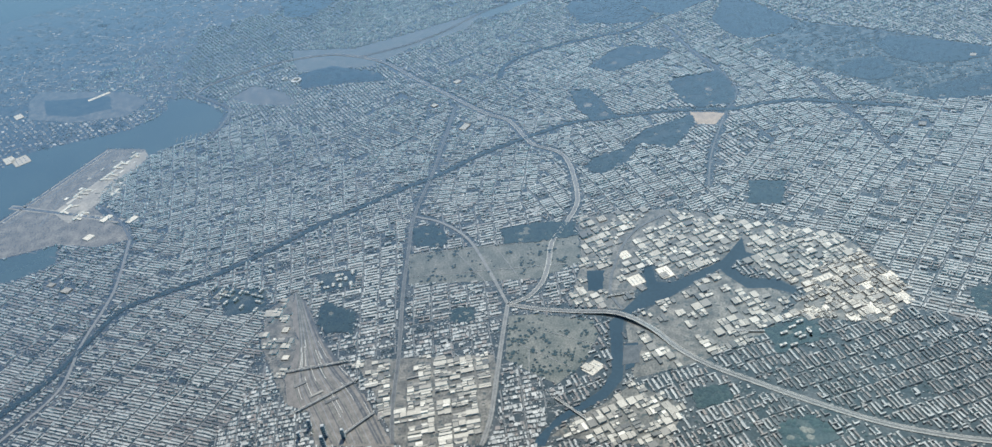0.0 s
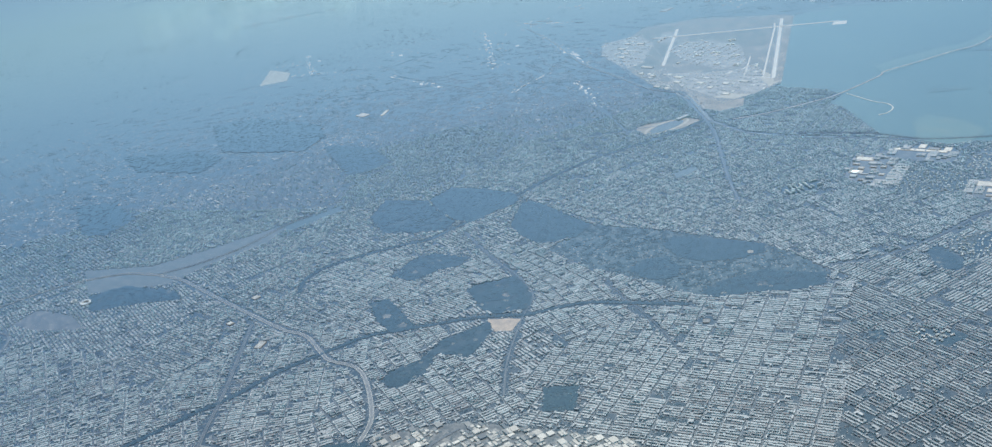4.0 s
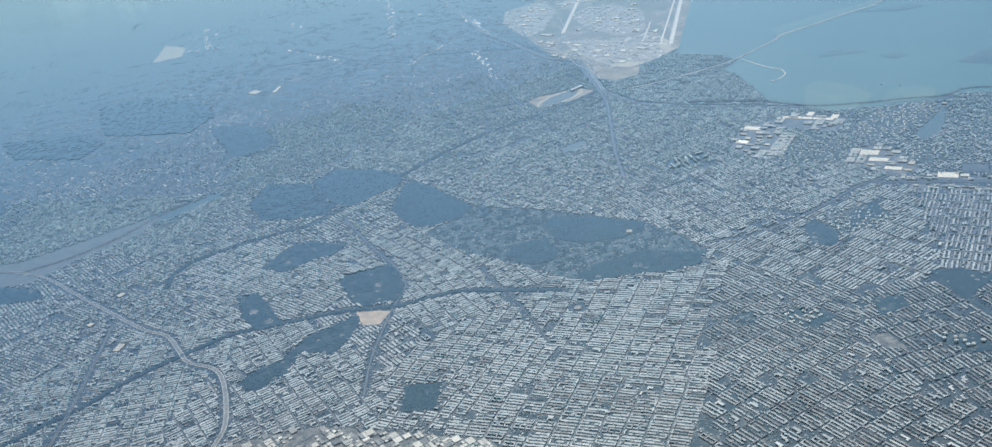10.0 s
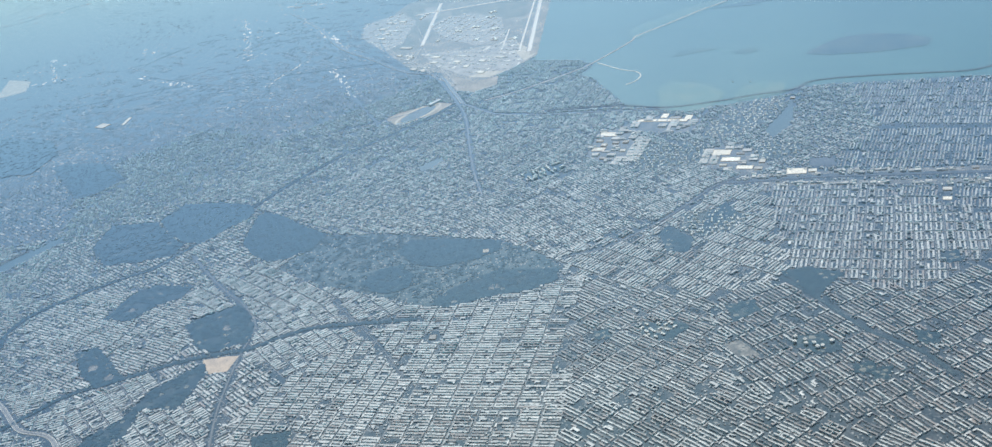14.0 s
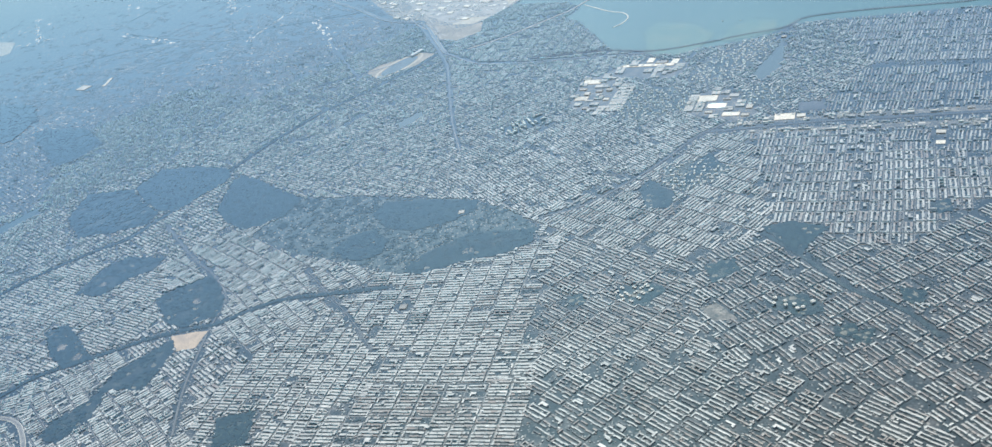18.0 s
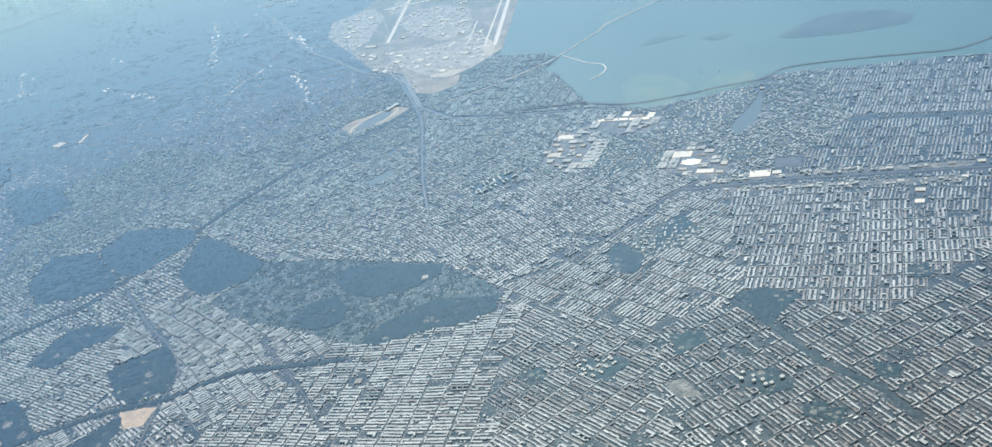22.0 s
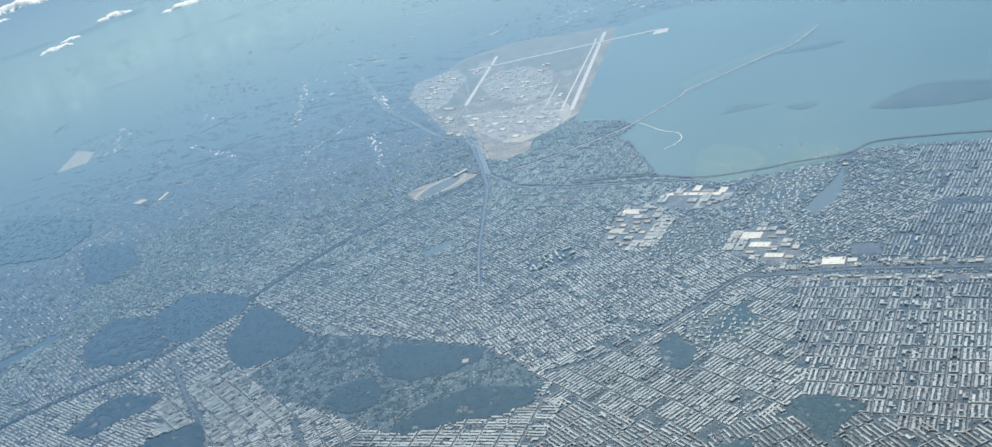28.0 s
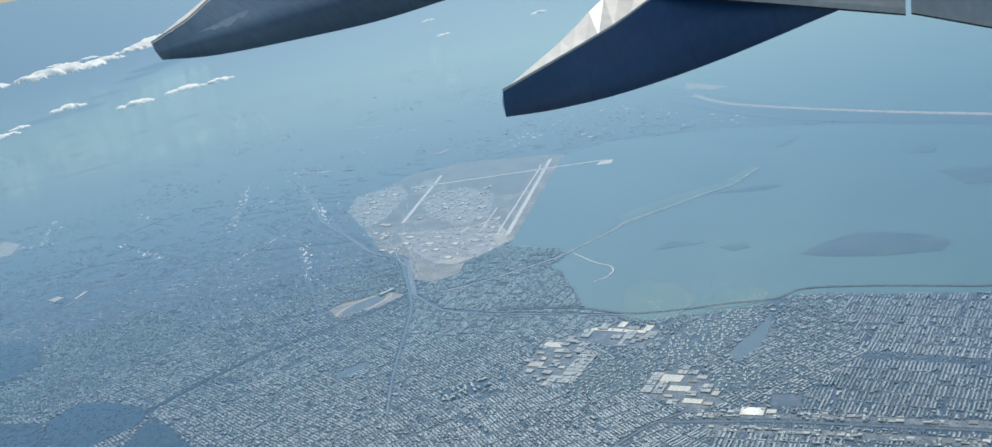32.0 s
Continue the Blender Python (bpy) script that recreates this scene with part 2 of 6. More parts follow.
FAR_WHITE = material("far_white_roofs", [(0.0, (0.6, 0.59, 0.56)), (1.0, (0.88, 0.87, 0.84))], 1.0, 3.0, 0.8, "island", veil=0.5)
AIR_ROOF = material("airport_roofs", [(0.0, (0.2, 0.2, 0.19)), (0.4, (0.4, 0.38, 0.35)), (1.0, (0.85, 0.83, 0.78))], 1.0, 3.0, 0.8, "island", veil=0.6)
SHED_TONES = material("workshop_roofs", [(0.0, (0.1, 0.1, 0.1)), (0.3, (0.24, 0.23, 0.21)), (0.7, (0.42, 0.395, 0.35)), (0.9, (0.48, 0.46, 0.415)), (1.0, (0.66, 0.635, 0.58))], 1.0, 3.0, 0.8, "island")
PALE_WALL = material("pale_terminal_wall", [(0.0, (0.45, 0.45, 0.44)), (1.0, (0.6, 0.6, 0.58))], 0.4, 1.5, 0.8, lean=True, polish=0.6)
WALL = material("house_walls", [(0.0, (0.1, 0.09, 0.085)), (0.5, (0.16, 0.155, 0.15)), (1.0, (0.27, 0.265, 0.26))], 1.0, 3.0, 0.85, "island", lean=True, polish=0.6)
TOWN_ROOF = material("town_house_roof", [(0.0, (0.06, 0.06, 0.064)), (0.2, (0.13, 0.125, 0.125)), (0.45, (0.22, 0.19, 0.175)), (0.7, (0.31, 0.305, 0.29)), (1.0, (0.5, 0.49, 0.47))], 1.0, 3.0, 0.8, "object")
TOWN_WALL = material("town_house_brick", [(0.0, (0.1, 0.085, 0.075)), (0.5, (0.17, 0.155, 0.14)), (1.0, (0.28, 0.265, 0.25))], 1.0, 3.0, 0.85, "object", lean=True, polish=0.6)
SHED_ROOF = material("warehouse_roof", [(0.0, (0.13, 0.13, 0.13)), (0.3, (0.26, 0.25, 0.23)), (0.6, (0.4, 0.38, 0.34)), (0.85, (0.43, 0.412, 0.37)), (1.0, (0.57, 0.545, 0.495))], 0.4, 1.5, 0.75, "object", veil=0.8)
SHED_WALL = material("warehouse_wall", [(0.0, (0.2, 0.19, 0.18)), (0.5, (0.3, 0.29, 0.275)), (1.0, (0.42, 0.41, 0.39))], 0.4, 1.5, 0.8, "object", veil=0)
BRICK = material("tower_brick", [(0.0, (0.26, 0.22, 0.19)), (1.0, (0.42, 0.38, 0.34))], 0.5, 3.0, 0.85, "object", lean=True, polish=0.6)
TOWER_ROOF = material("tower_roof", [(0.0, (0.36, 0.35, 0.335)), (1.0, (0.56, 0.55, 0.53))], 0.5, 3.0, 0.8, "object", veil=0.75)
METAL = material("rooftop_metal", [(0.3, (0.4, 0.41, 0.42)), (0.7, (0.55, 0.56, 0.57))], 1.0, 4.0, 0.5)
BLUEGLASS = material("tower_glass", [(0.3, (0.03, 0.06, 0.09)), (0.7, (0.06, 0.1, 0.14))], 0.5, 2.0, 0.2)
BALLAST = material("rail_ballast", [(0.3, (0.12, 0.11, 0.1)), (0.7, (0.22, 0.2, 0.18))], 0.3, 3.0, 0.9)
PAINT = material("white_marking", [(0.3, (0.66, 0.66, 0.64)), (0.7, (0.8, 0.8, 0.78))], 0.5, 3.0, 0.7)
CLOUD = material("cloud_white", [(0.3, (0.93, 0.93, 0.93)), (0.7, (0.97, 0.97, 0.96))], 0.02, 0.2, 1.0, veil=0, contrast=0.1)
through_light = CLOUD.node_tree.nodes.new("ShaderNodeBsdfTranslucent")
through_light.inputs["Color"].default_value = (0.62, 0.86, 1.0, 1)
blend = CLOUD.node_tree.nodes.new("ShaderNodeMixShader")
blend.inputs[0].default_value = 0.35
CLOUD.node_tree.links.new(CLOUD.node_tree.nodes["Principled BSDF"].outputs[0], blend.inputs[1])
CLOUD.node_tree.links.new(through_light.outputs[0], blend.inputs[2])
CLOUD.node_tree.links.new(blend.outputs[0], CLOUD.node_tree.nodes["Material Output"].inputs["Surface"])

# ---- builders ----
def points(text):
    return [tuple(float(v) for v in q.split(",")) for q in text.split()]


def part(name, mesh, mat, parent=None, label=""):
    """Links a mesh, or a bmesh, as one object under its thing."""
    if isinstance(mesh, bmesh.types.BMesh):
        data = bpy.data.meshes.new(name)
        mesh.to_mesh(data)
        mesh.free()
    else:
        data = mesh
    if mat and not data.materials:
        data.materials.append(mat)
    ob = new(name, data)
    ob.parent = parent
    return tagged(ob, label)


def thing(name, label, category, group="", kind=""):
    return tagged(new(name), label, category, group, kind)


def mesh_of(name, verts, faces, mats=(), index=None, smooth=False):
    """A mesh from arrays: verts (n, 3), faces (m, 3) or (m, 4), and each face's material."""
    verts, faces = np.asarray(verts, np.float32), np.asarray(faces, np.int32)
    data = bpy.data.meshes.new(name)
    k = faces.shape[1]
    data.vertices.add(len(verts))
    data.vertices.foreach_set("co", verts.ravel())
    data.loops.add(faces.size)
    data.loops.foreach_set("vertex_index", faces.ravel())
    data.polygons.add(len(faces))
    data.polygons.foreach_set("loop_start", np.arange(0, faces.size, k, dtype=np.int32))
    for mat in mats:
        data.materials.append(mat)
    if index is not None:
        data.polygons.foreach_set("material_index", np.asarray(index, np.int32))
    data.polygons.foreach_set("use_smooth", np.full(len(faces), smooth))
    data.update(calc_edges=True)
    return data


def toned(data, per, tones):
    """Gives each piece of a joined mesh, of so many faces, its own shade."""
    data.attributes.new("tone", "FLOAT", "FACE").data.foreach_set("value", np.repeat(np.asarray(tones, np.float32), per))
    return data


def boxes(name, cx, cy, along, across, high, angle, mats, base=0.0, tones=None):
    """Many upright boxes with no floor: roofs take the first material, walls the second."""
    cx, cy, along, across, high, angle = (np.broadcast_to(np.asarray(a, float), np.shape(cx)) for a in (cx, cy, along, across, high, angle))
    c, s = np.cos(angle), np.sin(angle)
    sx, sy = np.array([-1, 1, 1, -1]) / 2, np.array([-1, -1, 1, 1]) / 2
    x = cx[:, None] + along[:, None] * sx * c[:, None] - across[:, None] * sy * s[:, None]
    y = cy[:, None] + along[:, None] * sx * s[:, None] + across[:, None] * sy * c[:, None]
    low = np.stack([x, y, np.full_like(x, base)], -1)
    top = np.stack([x, y, np.broadcast_to(base + high[:, None], x.shape)], -1)
    verts = np.concatenate([low, top], 1).reshape(-1, 3)
    quad = np.array([[4, 5, 6, 7], [0, 1, 5, 4], [1, 2, 6, 5], [2, 3, 7, 6], [3, 0, 4, 7]])
    faces = (np.arange(len(cx))[:, None, None] * 8 + quad).reshape(-1, 4)
    data = mesh_of(name, verts, faces, mats, np.tile([0, 1, 1, 1, 1], len(cx)))
    return toned(data, 5, np.random.default_rng(len(cx)).random(len(cx)) if tones is None else tones)


def crowns(name, x, y, radius, high, seed=1, mat=None, plain=False):
    """Many small tree crowns: uneven domes with a girdle and a top that leans; plain ones have fewer faces."""
    rng = np.random.default_rng(seed)
    n = len(x)
    k = 5 if plain else 6
    levels = ((1.0, 0.35), (0.55, 0.85)) if plain else ((1.0, 0.35), (0.7, 0.65), (0.4, 0.9))
    a = np.arange(k) / k * 2 * np.pi + rng.uniform(0, 6, (n, 1))
    lumps = rng.uniform(0.65, 1.3, (n, k))

    def ring(r, z):
        rr = np.asarray(radius)[:, None] * r * lumps
        return np.stack([np.asarray(x)[:, None] + rr * np.cos(a), np.asarray(y)[:, None] + rr * np.sin(a), 0.1 + np.asarray(high)[:, None] * z + 0 * rr], -1)
    top = np.stack([x + rng.normal(0, 0.08, n) * radius, y + rng.normal(0, 0.08, n) * radius, 0.1 + np.asarray(high)], -1)[:, None]
    verts = np.concatenate([ring(r, z) for r, z in levels] + [top], 1).reshape(-1, 3)
    tri, m = [], len(levels)
    for level in range(m - 1):
        for i in range(k):
            p, q = level * k + i, level * k + (i + 1) % k
            tri += [(p, q, q + k), (p, q + k, p + k)]
    tri += [((m - 1) * k + i, (m - 1) * k + (i + 1) % k, m * k) for i in range(k)]
    faces = (np.arange(n)[:, None, None] * (m * k + 1) + np.array(tri)).reshape(-1, 3)
    return toned(mesh_of(name, verts, faces, (mat or CROWN,), smooth=True), len(tri), rng.random(n))


def smooth_line(line, step=4.0):
    """The same line, rounded by a Catmull-Rom curve."""
    p = [Vector(q) for q in line]
    p = [2 * p[0] - p[1]] + p + [2 * p[-1] - p[-2]]
    out = []
    for a, b, c, d in zip(p, p[1:], p[2:], p[3:]):
        n = max(1, int((c - b).length / step))
        for i in range(n):
            t = i / n
            out.append(0.5 * (2 * b + (c - a) * t + (2 * a - 5 * b + 4 * c - d) * t * t + (3 * b - a - 3 * c + d) * t ** 3))
    return out + [p[-2]]


def ribbon(name, line, width, top, mat, shift=0.0, heights=None, thick=None, curve=True):
    """A raised strip along a line: its top, two sides and, where it bridges, its underside."""
    p = smooth_line(line) if curve else [Vector(q) for q in line]
    verts, n = [], len(p)
    for i, q in enumerate(p):
        d = (p[min(i + 1, n - 1)] - p[max(i - 1, 0)]).normalized()
        side = Vector((-d.y, d.x))
        z = top + (heights(i / (n - 1)) if heights else 0)
        low = z - thick if thick else 0.0
        for k, zz in ((0.5, low), (0.5, z), (-0.5, z), (-0.5, low)):
            v = q + side * (shift + width * k)
            verts.append((v.x, v.y, zz))
    faces = []
    for i in range(n - 1):
        a, b = 4 * i, 4 * i + 4
        faces += [(a + k, a + k + 1, b + k + 1, b + k) for k in range(3)]
        if thick:
            faces.append((a + 3, a, b, b + 3))
    data = mesh_of(name, verts, [f[::-1] for f in faces], (mat,))
    return data


def patch(name, outline, z, mat, low=0.0, wobble=0.0, seed=0):
    """A flat piece of land or water with a natural edge; its rim reaches down to the ground."""
    rng = random.Random(seed)
    line = [Vector(q) for q in outline]
    edge = []
    for a, b in zip(line, line[1:] + line[:1]):
        n = max(1, min(24, int((b - a).length / 2.5))) if wobble else 1
        for i in range(n):
            q = a.lerp(b, i / n)
            edge.append((q.x + rng.uniform(-wobble, wobble), q.y + rng.uniform(-wobble, wobble)))
    bm = bmesh.new()
    top = [bm.verts.new((x, y, z)) for x, y in edge]
    face = bm.faces.new(top)
    face.normal_update()
    if face.normal.z < 0:
        face.normal_flip()
    if low < z:
        foot = [bm.verts.new((x, y, low)) for x, y in edge]
        n = len(edge)
        for i in range(n):
            bm.faces.new((top[i], foot[i], foot[(i + 1) % n], top[(i + 1) % n]))
        bmesh.ops.recalc_face_normals(bm, faces=bm.faces[:])
    bmesh.ops.triangulate(bm, faces=[f for f in bm.faces if len(f.verts) > 4])
    return bm


def inside(x, y, outline):
    """Which of the places lie inside an outline."""
    hit = np.zeros(np.shape(x), bool)
    for (x0, y0), (x1, y1) in zip(outline, outline[1:] + outline[:1]):
        if y0 != y1:
            cross = ((y0 > y) != (y1 > y)) & (x < (x1 - x0) * (y - y0) / (y1 - y0) + x0)
            hit ^= cross
    return hit


# The plan on a raster of one unit a cell: True where no houses stand.
X0, Y0, NX, NY = -420, -1000, 2220, 1900
taken = np.zeros((NY, NX), bool)


def claim(outline):
    p = np.array(outline)
    i0, j0 = np.maximum(np.floor(p.min(0) - (X0, Y0)).astype(int) - 1, 0)
    i1, j1 = np.minimum(np.ceil(p.max(0) - (X0, Y0)).astype(int) + 1, (NX, NY))
    if i1 > i0 and j1 > j0:
        gx, gy = np.meshgrid(np.arange(i0, i1) + X0 + 0.5, np.arange(j0, j1) + Y0 + 0.5)
        taken[j0:j1, i0:i1] |= inside(gx, gy, outline)


def claim_line(line, width):
    for a, b in zip(line, line[1:]):
        a, b = Vector(a), Vector(b)
        n = max(1, int((b - a).length / 0.4))
        for i in range(n + 1):
            q = a.lerp(b, i / n)
            r = width / 2
            i0, i1 = int(q.x - r - X0), int(q.x + r - X0)
            j0, j1 = int(q.y - r - Y0), int(q.y + r - Y0)
            taken[max(j0, 0):max(j1, 0) + 1, max(i0, 0):max(i1, 0) + 1] = True


def free(x, y):
    i, j = np.clip((x - X0).astype(int), 0, NX - 1), np.clip((y - Y0).astype(int), 0, NY - 1)
    return ~taken[j, i]

# ---- the plan: land, water, woods ----
ground_mesh = bmesh.new()
bmesh.ops.create_grid(ground_mesh, x_segments=96, y_segments=96, size=4800)
for v in ground_mesh.verts:
    # Far land is lifted gently to eye level; its gloss makes the horizon haze.
    d = math.hypot(v.co.x + 530, v.co.y - 75) - 2000
    v.co.z = 0.0 if d < 0 else d * d / 24000 if d < 1200 else 60 + 0.115 * (d - 1200)
ground = part("ground", ground_mesh, LAND)
tagged(ground, "grey-green town ground of streets, yards and trees", "ground", kind="structure")

WATERS = (
    ("417,-423 417,-469 387,-510 358,-550 319,-582 267,-613 207,-646 136,-678 2,-731 -178,-478 -108,-422 -71,-386 -46,-364 -34,-348 -35,-334 -22,-301 8,-273 35,-256 75,-266 107,-274 126,-273 136,-293 157,-292 195,-268 204,-278 242,-301 321,-347 381,-389", "wide calm blue-green tidal bay between marsh islands", "bay", 1.2, WATER),
    ("2305,-658 1690,-715 1306,-715 1008,-696 713,-661 532,-641 359,-648 162,-705 18,-754 -700,-1000 -900,-2600 1200,-2600 2500,-1700 2700,-800", "open hazy blue ocean beyond the barrier beach", "ocean", 2.0, WATER),
    ("-299,193 -295,191 -287,182 -282,171 -278,164 -270,158 -256,155 -240,152 -234,145 -228,138 -223,132 -209,130 -207,126 -220,127 -223,122 -220,110 -215,97 -202,84 -213,86 -218,82 -218,92 -221,95 -231,92 -236,81 -245,76 -248,78 -241,85 -238,94 -226,99 -221,100 -226,112 -234,128 -236,139 -240,146 -250,149 -265,152 -275,155 -283,163 -288,177 -293,185 -300,189", "narrow dark industrial creek with branching basins", "creek", 0.0, CREEK_WATER),
    ("42,585 47,485 64,477 67,466 68,437 68,407 80,388 88,383 103,385 105,374 83,354 61,341 42,343 33,352 30,364 21,385 34,390 46,415 22,430 -3,447 -24,464 -46,547", "calm blue bay beside the runway", "bay", 0.8, HARBOUR),
    ("416,775 385,584 400,553 394,522 402,499 422,473 611,580 890,991", "pale hazy water far beyond the town", "water", 2.0, HARBOUR),
    ("-74,450 -71,419 -90,415 -95,425 -98,433 -105,460 -83,531 -54,544", "small blue bay inlet beside the airfield", "bay", 0.5, HARBOUR),
    ("-64,-300 -56,-316 -44,-333 -66,-314 -79,-299 -84,-283 -74,-284 -67,-294", "dark tidal inlet between streets and marsh", "inlet", 0.5, HARBOUR),
    ("147,170 153,136 160,114 148,120 133,157", "long shallow park lake beside a motorway", "lake", 0.5, HARBOUR),
)
for i, (line, label, kind_of, wobble, mat) in enumerate(WATERS):
    outline = points(line)
    claim(outline)
    tagged(part("water", patch("water", outline, 0.02, mat, low=0.02, wobble=wobble, seed=i), mat), label, kind_of, kind="structure")

ISLANDS = (
    ("14,-396 18,-415 19,-436 5,-454 -17,-463 -37,-465 -45,-451 -27,-425 -3,-403", "low oval marsh island ringed by a pale shore", MARSH),
    ("95,-338 102,-354 81,-367 92,-343", "thin pale marsh islet in the bay", REED),
    ("65,-369 59,-385 49,-382 51,-372", "small faint marsh islet in the bay", REED),
    ("188,-357 191,-380 194,-424 191,-454 211,-499 198,-497 176,-455 173,-423 168,-384 161,-349", "long narrow marsh island carrying a railway causeway", FLAT),
    ("171,-436 157,-472 143,-477 147,-459", "dark slim marsh strip in the bay", MARSH),
    ("246,-546 253,-575 245,-565 237,-547", "pale hooked islet in the far bay", MARSH),
    ("76,-565 59,-586 34,-590 17,-571 36,-551", "wide flat grey-green marsh island", MARSH),
    ("145,-600 126,-610 114,-596 131,-587", "small square islet with pale sand edges", MARSH),
    ("10,-267 44,-288 52,-305 25,-315 -1,-312 -12,-292 -9,-277", "flat green salt marsh on the bay shore", FLAT),
    ("-16,-306 -2,-324 -5,-341 -18,-348 -32,-336 -27,-321", "triangular green marsh point beside a channel", FLAT),
    ("524,-606 526,-637 443,-629 354,-645 251,-672 159,-702 16,-751 2,-731 136,-678 219,-643 310,-611 403,-602", "built-up barrier strip between bay and ocean", LAND),
    ("571,-654 604,-677 516,-682 525,-666", "pale sandy spit at the inlet mouth", SAND),
)
for i, (line, label, mat) in enumerate(ISLANDS):
    outline = points(line)
    claim(outline)
    middle = Vector((sum(q[0] for q in outline), sum(q[1] for q in outline))) / len(outline)
    if mat in (MARSH, REED, FLAT):
        shore = [tuple(Vector(q) + (Vector(q) - middle).normalized() * 0.7) for q in outline]
        island = tagged(part("marsh_island", patch("marsh_island", shore, 0.06, REED, wobble=0.8, seed=40 + i), REED), label, "island", kind="structure")
        part("marsh", patch("marsh", outline, 0.12, mat, low=0.06, wobble=0.8, seed=60 + i), mat, island)
    else:
        if mat is LAND:
            sea = outline[1:7]
            tagged(part("beach", ribbon("beach", sea, 8.0, 0.11, SAND), SAND), "long pale sand beach facing the ocean", "beach", kind="structure")
        tagged(part("beach", patch("beach", outline, 0.08, mat, wobble=0.8, seed=40 + i), mat), label, "beach", kind="structure")

LAWNS = (
    ("-221,191 -224,179 -236,158 -246,158 -257,164 -265,172 -270,179 -261,186 -248,196", "dry cemetery lawn with dark hedgerows beside a motorway", LAWN, "cemetery"),
    ("-157,230 -160,209 -170,167 -172,151 -194,154 -199,175 -182,231", "long grey-green cemetery strip crossed by paths", LAWN, "cemetery"),
    ("-3,2 -1,-11 11,-25 -18,-52 -38,-68 -72,-95 -103,-106 -127,-107 -138,-96 -136,-83 -127,-66 -114,-38 -107,-34 -83,-22 -48,-2 -9,11", "broad cemetery hills with scattered dark trees", HILL_LAWN, "cemetery"),
    ("-46,547 -26,464 -5,447 20,430 45,415 32,388 16,385 -8,404 -18,406 -36,406 -56,393 -69,381 -82,377 -82,396 -70,419 -72,450 -54,544", "grey paved airport land on a bay shore", AIRFIELD, "airfield"),
    ("406,-201 458,-233 509,-287 497,-346 427,-417 411,-418 381,-389 321,-347 242,-301 204,-278 197,-264 188,-232 183,-209 184,-192 239,-203 276,-190", "broad grey-green airfield land beside the bay", TURF, "airfield"),
    ("224,-207 190,-211 185,-231 166,-220 167,-199 184,-192", "bare sandy ground at the airfield edge", DRYGRASS, "sand"),
    ("-77,70 -81,61 -86,53 -96,62 -92,70", "bright pale bare earth lot beside the railway", EARTH, "building lot"),
    ("630,145 707,126 669,105 627,113", "pale sandy race course infield far off", SAND, "race course"),
    ("86,339 100,325 76,301 50,292 66,322", "brown parking ground round a stadium", YARD, "car park"),
    ("106,294 152,300 129,252 135,215 145,172 141,159 121,173 106,215 89,242", "flat grey-green park meadow along the motorway", LAWN, "meadow"),
    ("-168,284 -179,278 -202,273 -230,262 -251,253 -284,242 -274,272 -254,275 -247,284 -230,286 -219,283 -206,281 -187,285", "wide brown rail yard of ballast and tracks", BALLAST, "rail yard"),
    ("172,-126 177,-139 169,-171 157,-177 148,-156 156,-127", "sandy oval race course", DRYGRASS, "race course"),
    ("-237,-123 -239,-130 -253,-129 -248,-121", "bare grey paved lot among row houses", YARD, "car park"),
    ("-124,-274 -132,-283 -142,-277 -132,-267", "wide grey paved lots beside white halls", STREET, "car park"),
    ("163,498 180,493 141,421 114,400 93,412 103,451 127,488", "tan cleared ground round a pond", YARD, "cleared ground"),
    ("158,485 139,432 114,426 113,451 129,476", "dark wet ground inside cleared land", GRASS, "wetland"),
    ("62,-106 64,-125 57,-124 52,-110 52,-105", "dark walled reservoir among houses", HARBOUR, "reservoir"),
    ("-201,153 -204,146 -218,150 -216,156", "dark flooded works yard", CREEK_WATER, "works yard"),
    ("-255,149 -256,144 -270,149 -270,153", "dark paved yard on the creek bank", CREEK_WATER, "works yard"),
    ("-256,150 -258,143 -268,147 -267,153", "dark paved storage yard beside the creek", STREET, "storage yard"),
)
for i, (line, label, mat, kind_of) in enumerate(LAWNS):
    outline = points(line)
    claim(outline)
    name = kind_of.replace(" ", "_")
    tagged(part(name, patch(name, outline, 0.034 + 0.003 * i, mat, wobble=0.4, seed=80 + i), mat), label, kind_of, kind="structure")

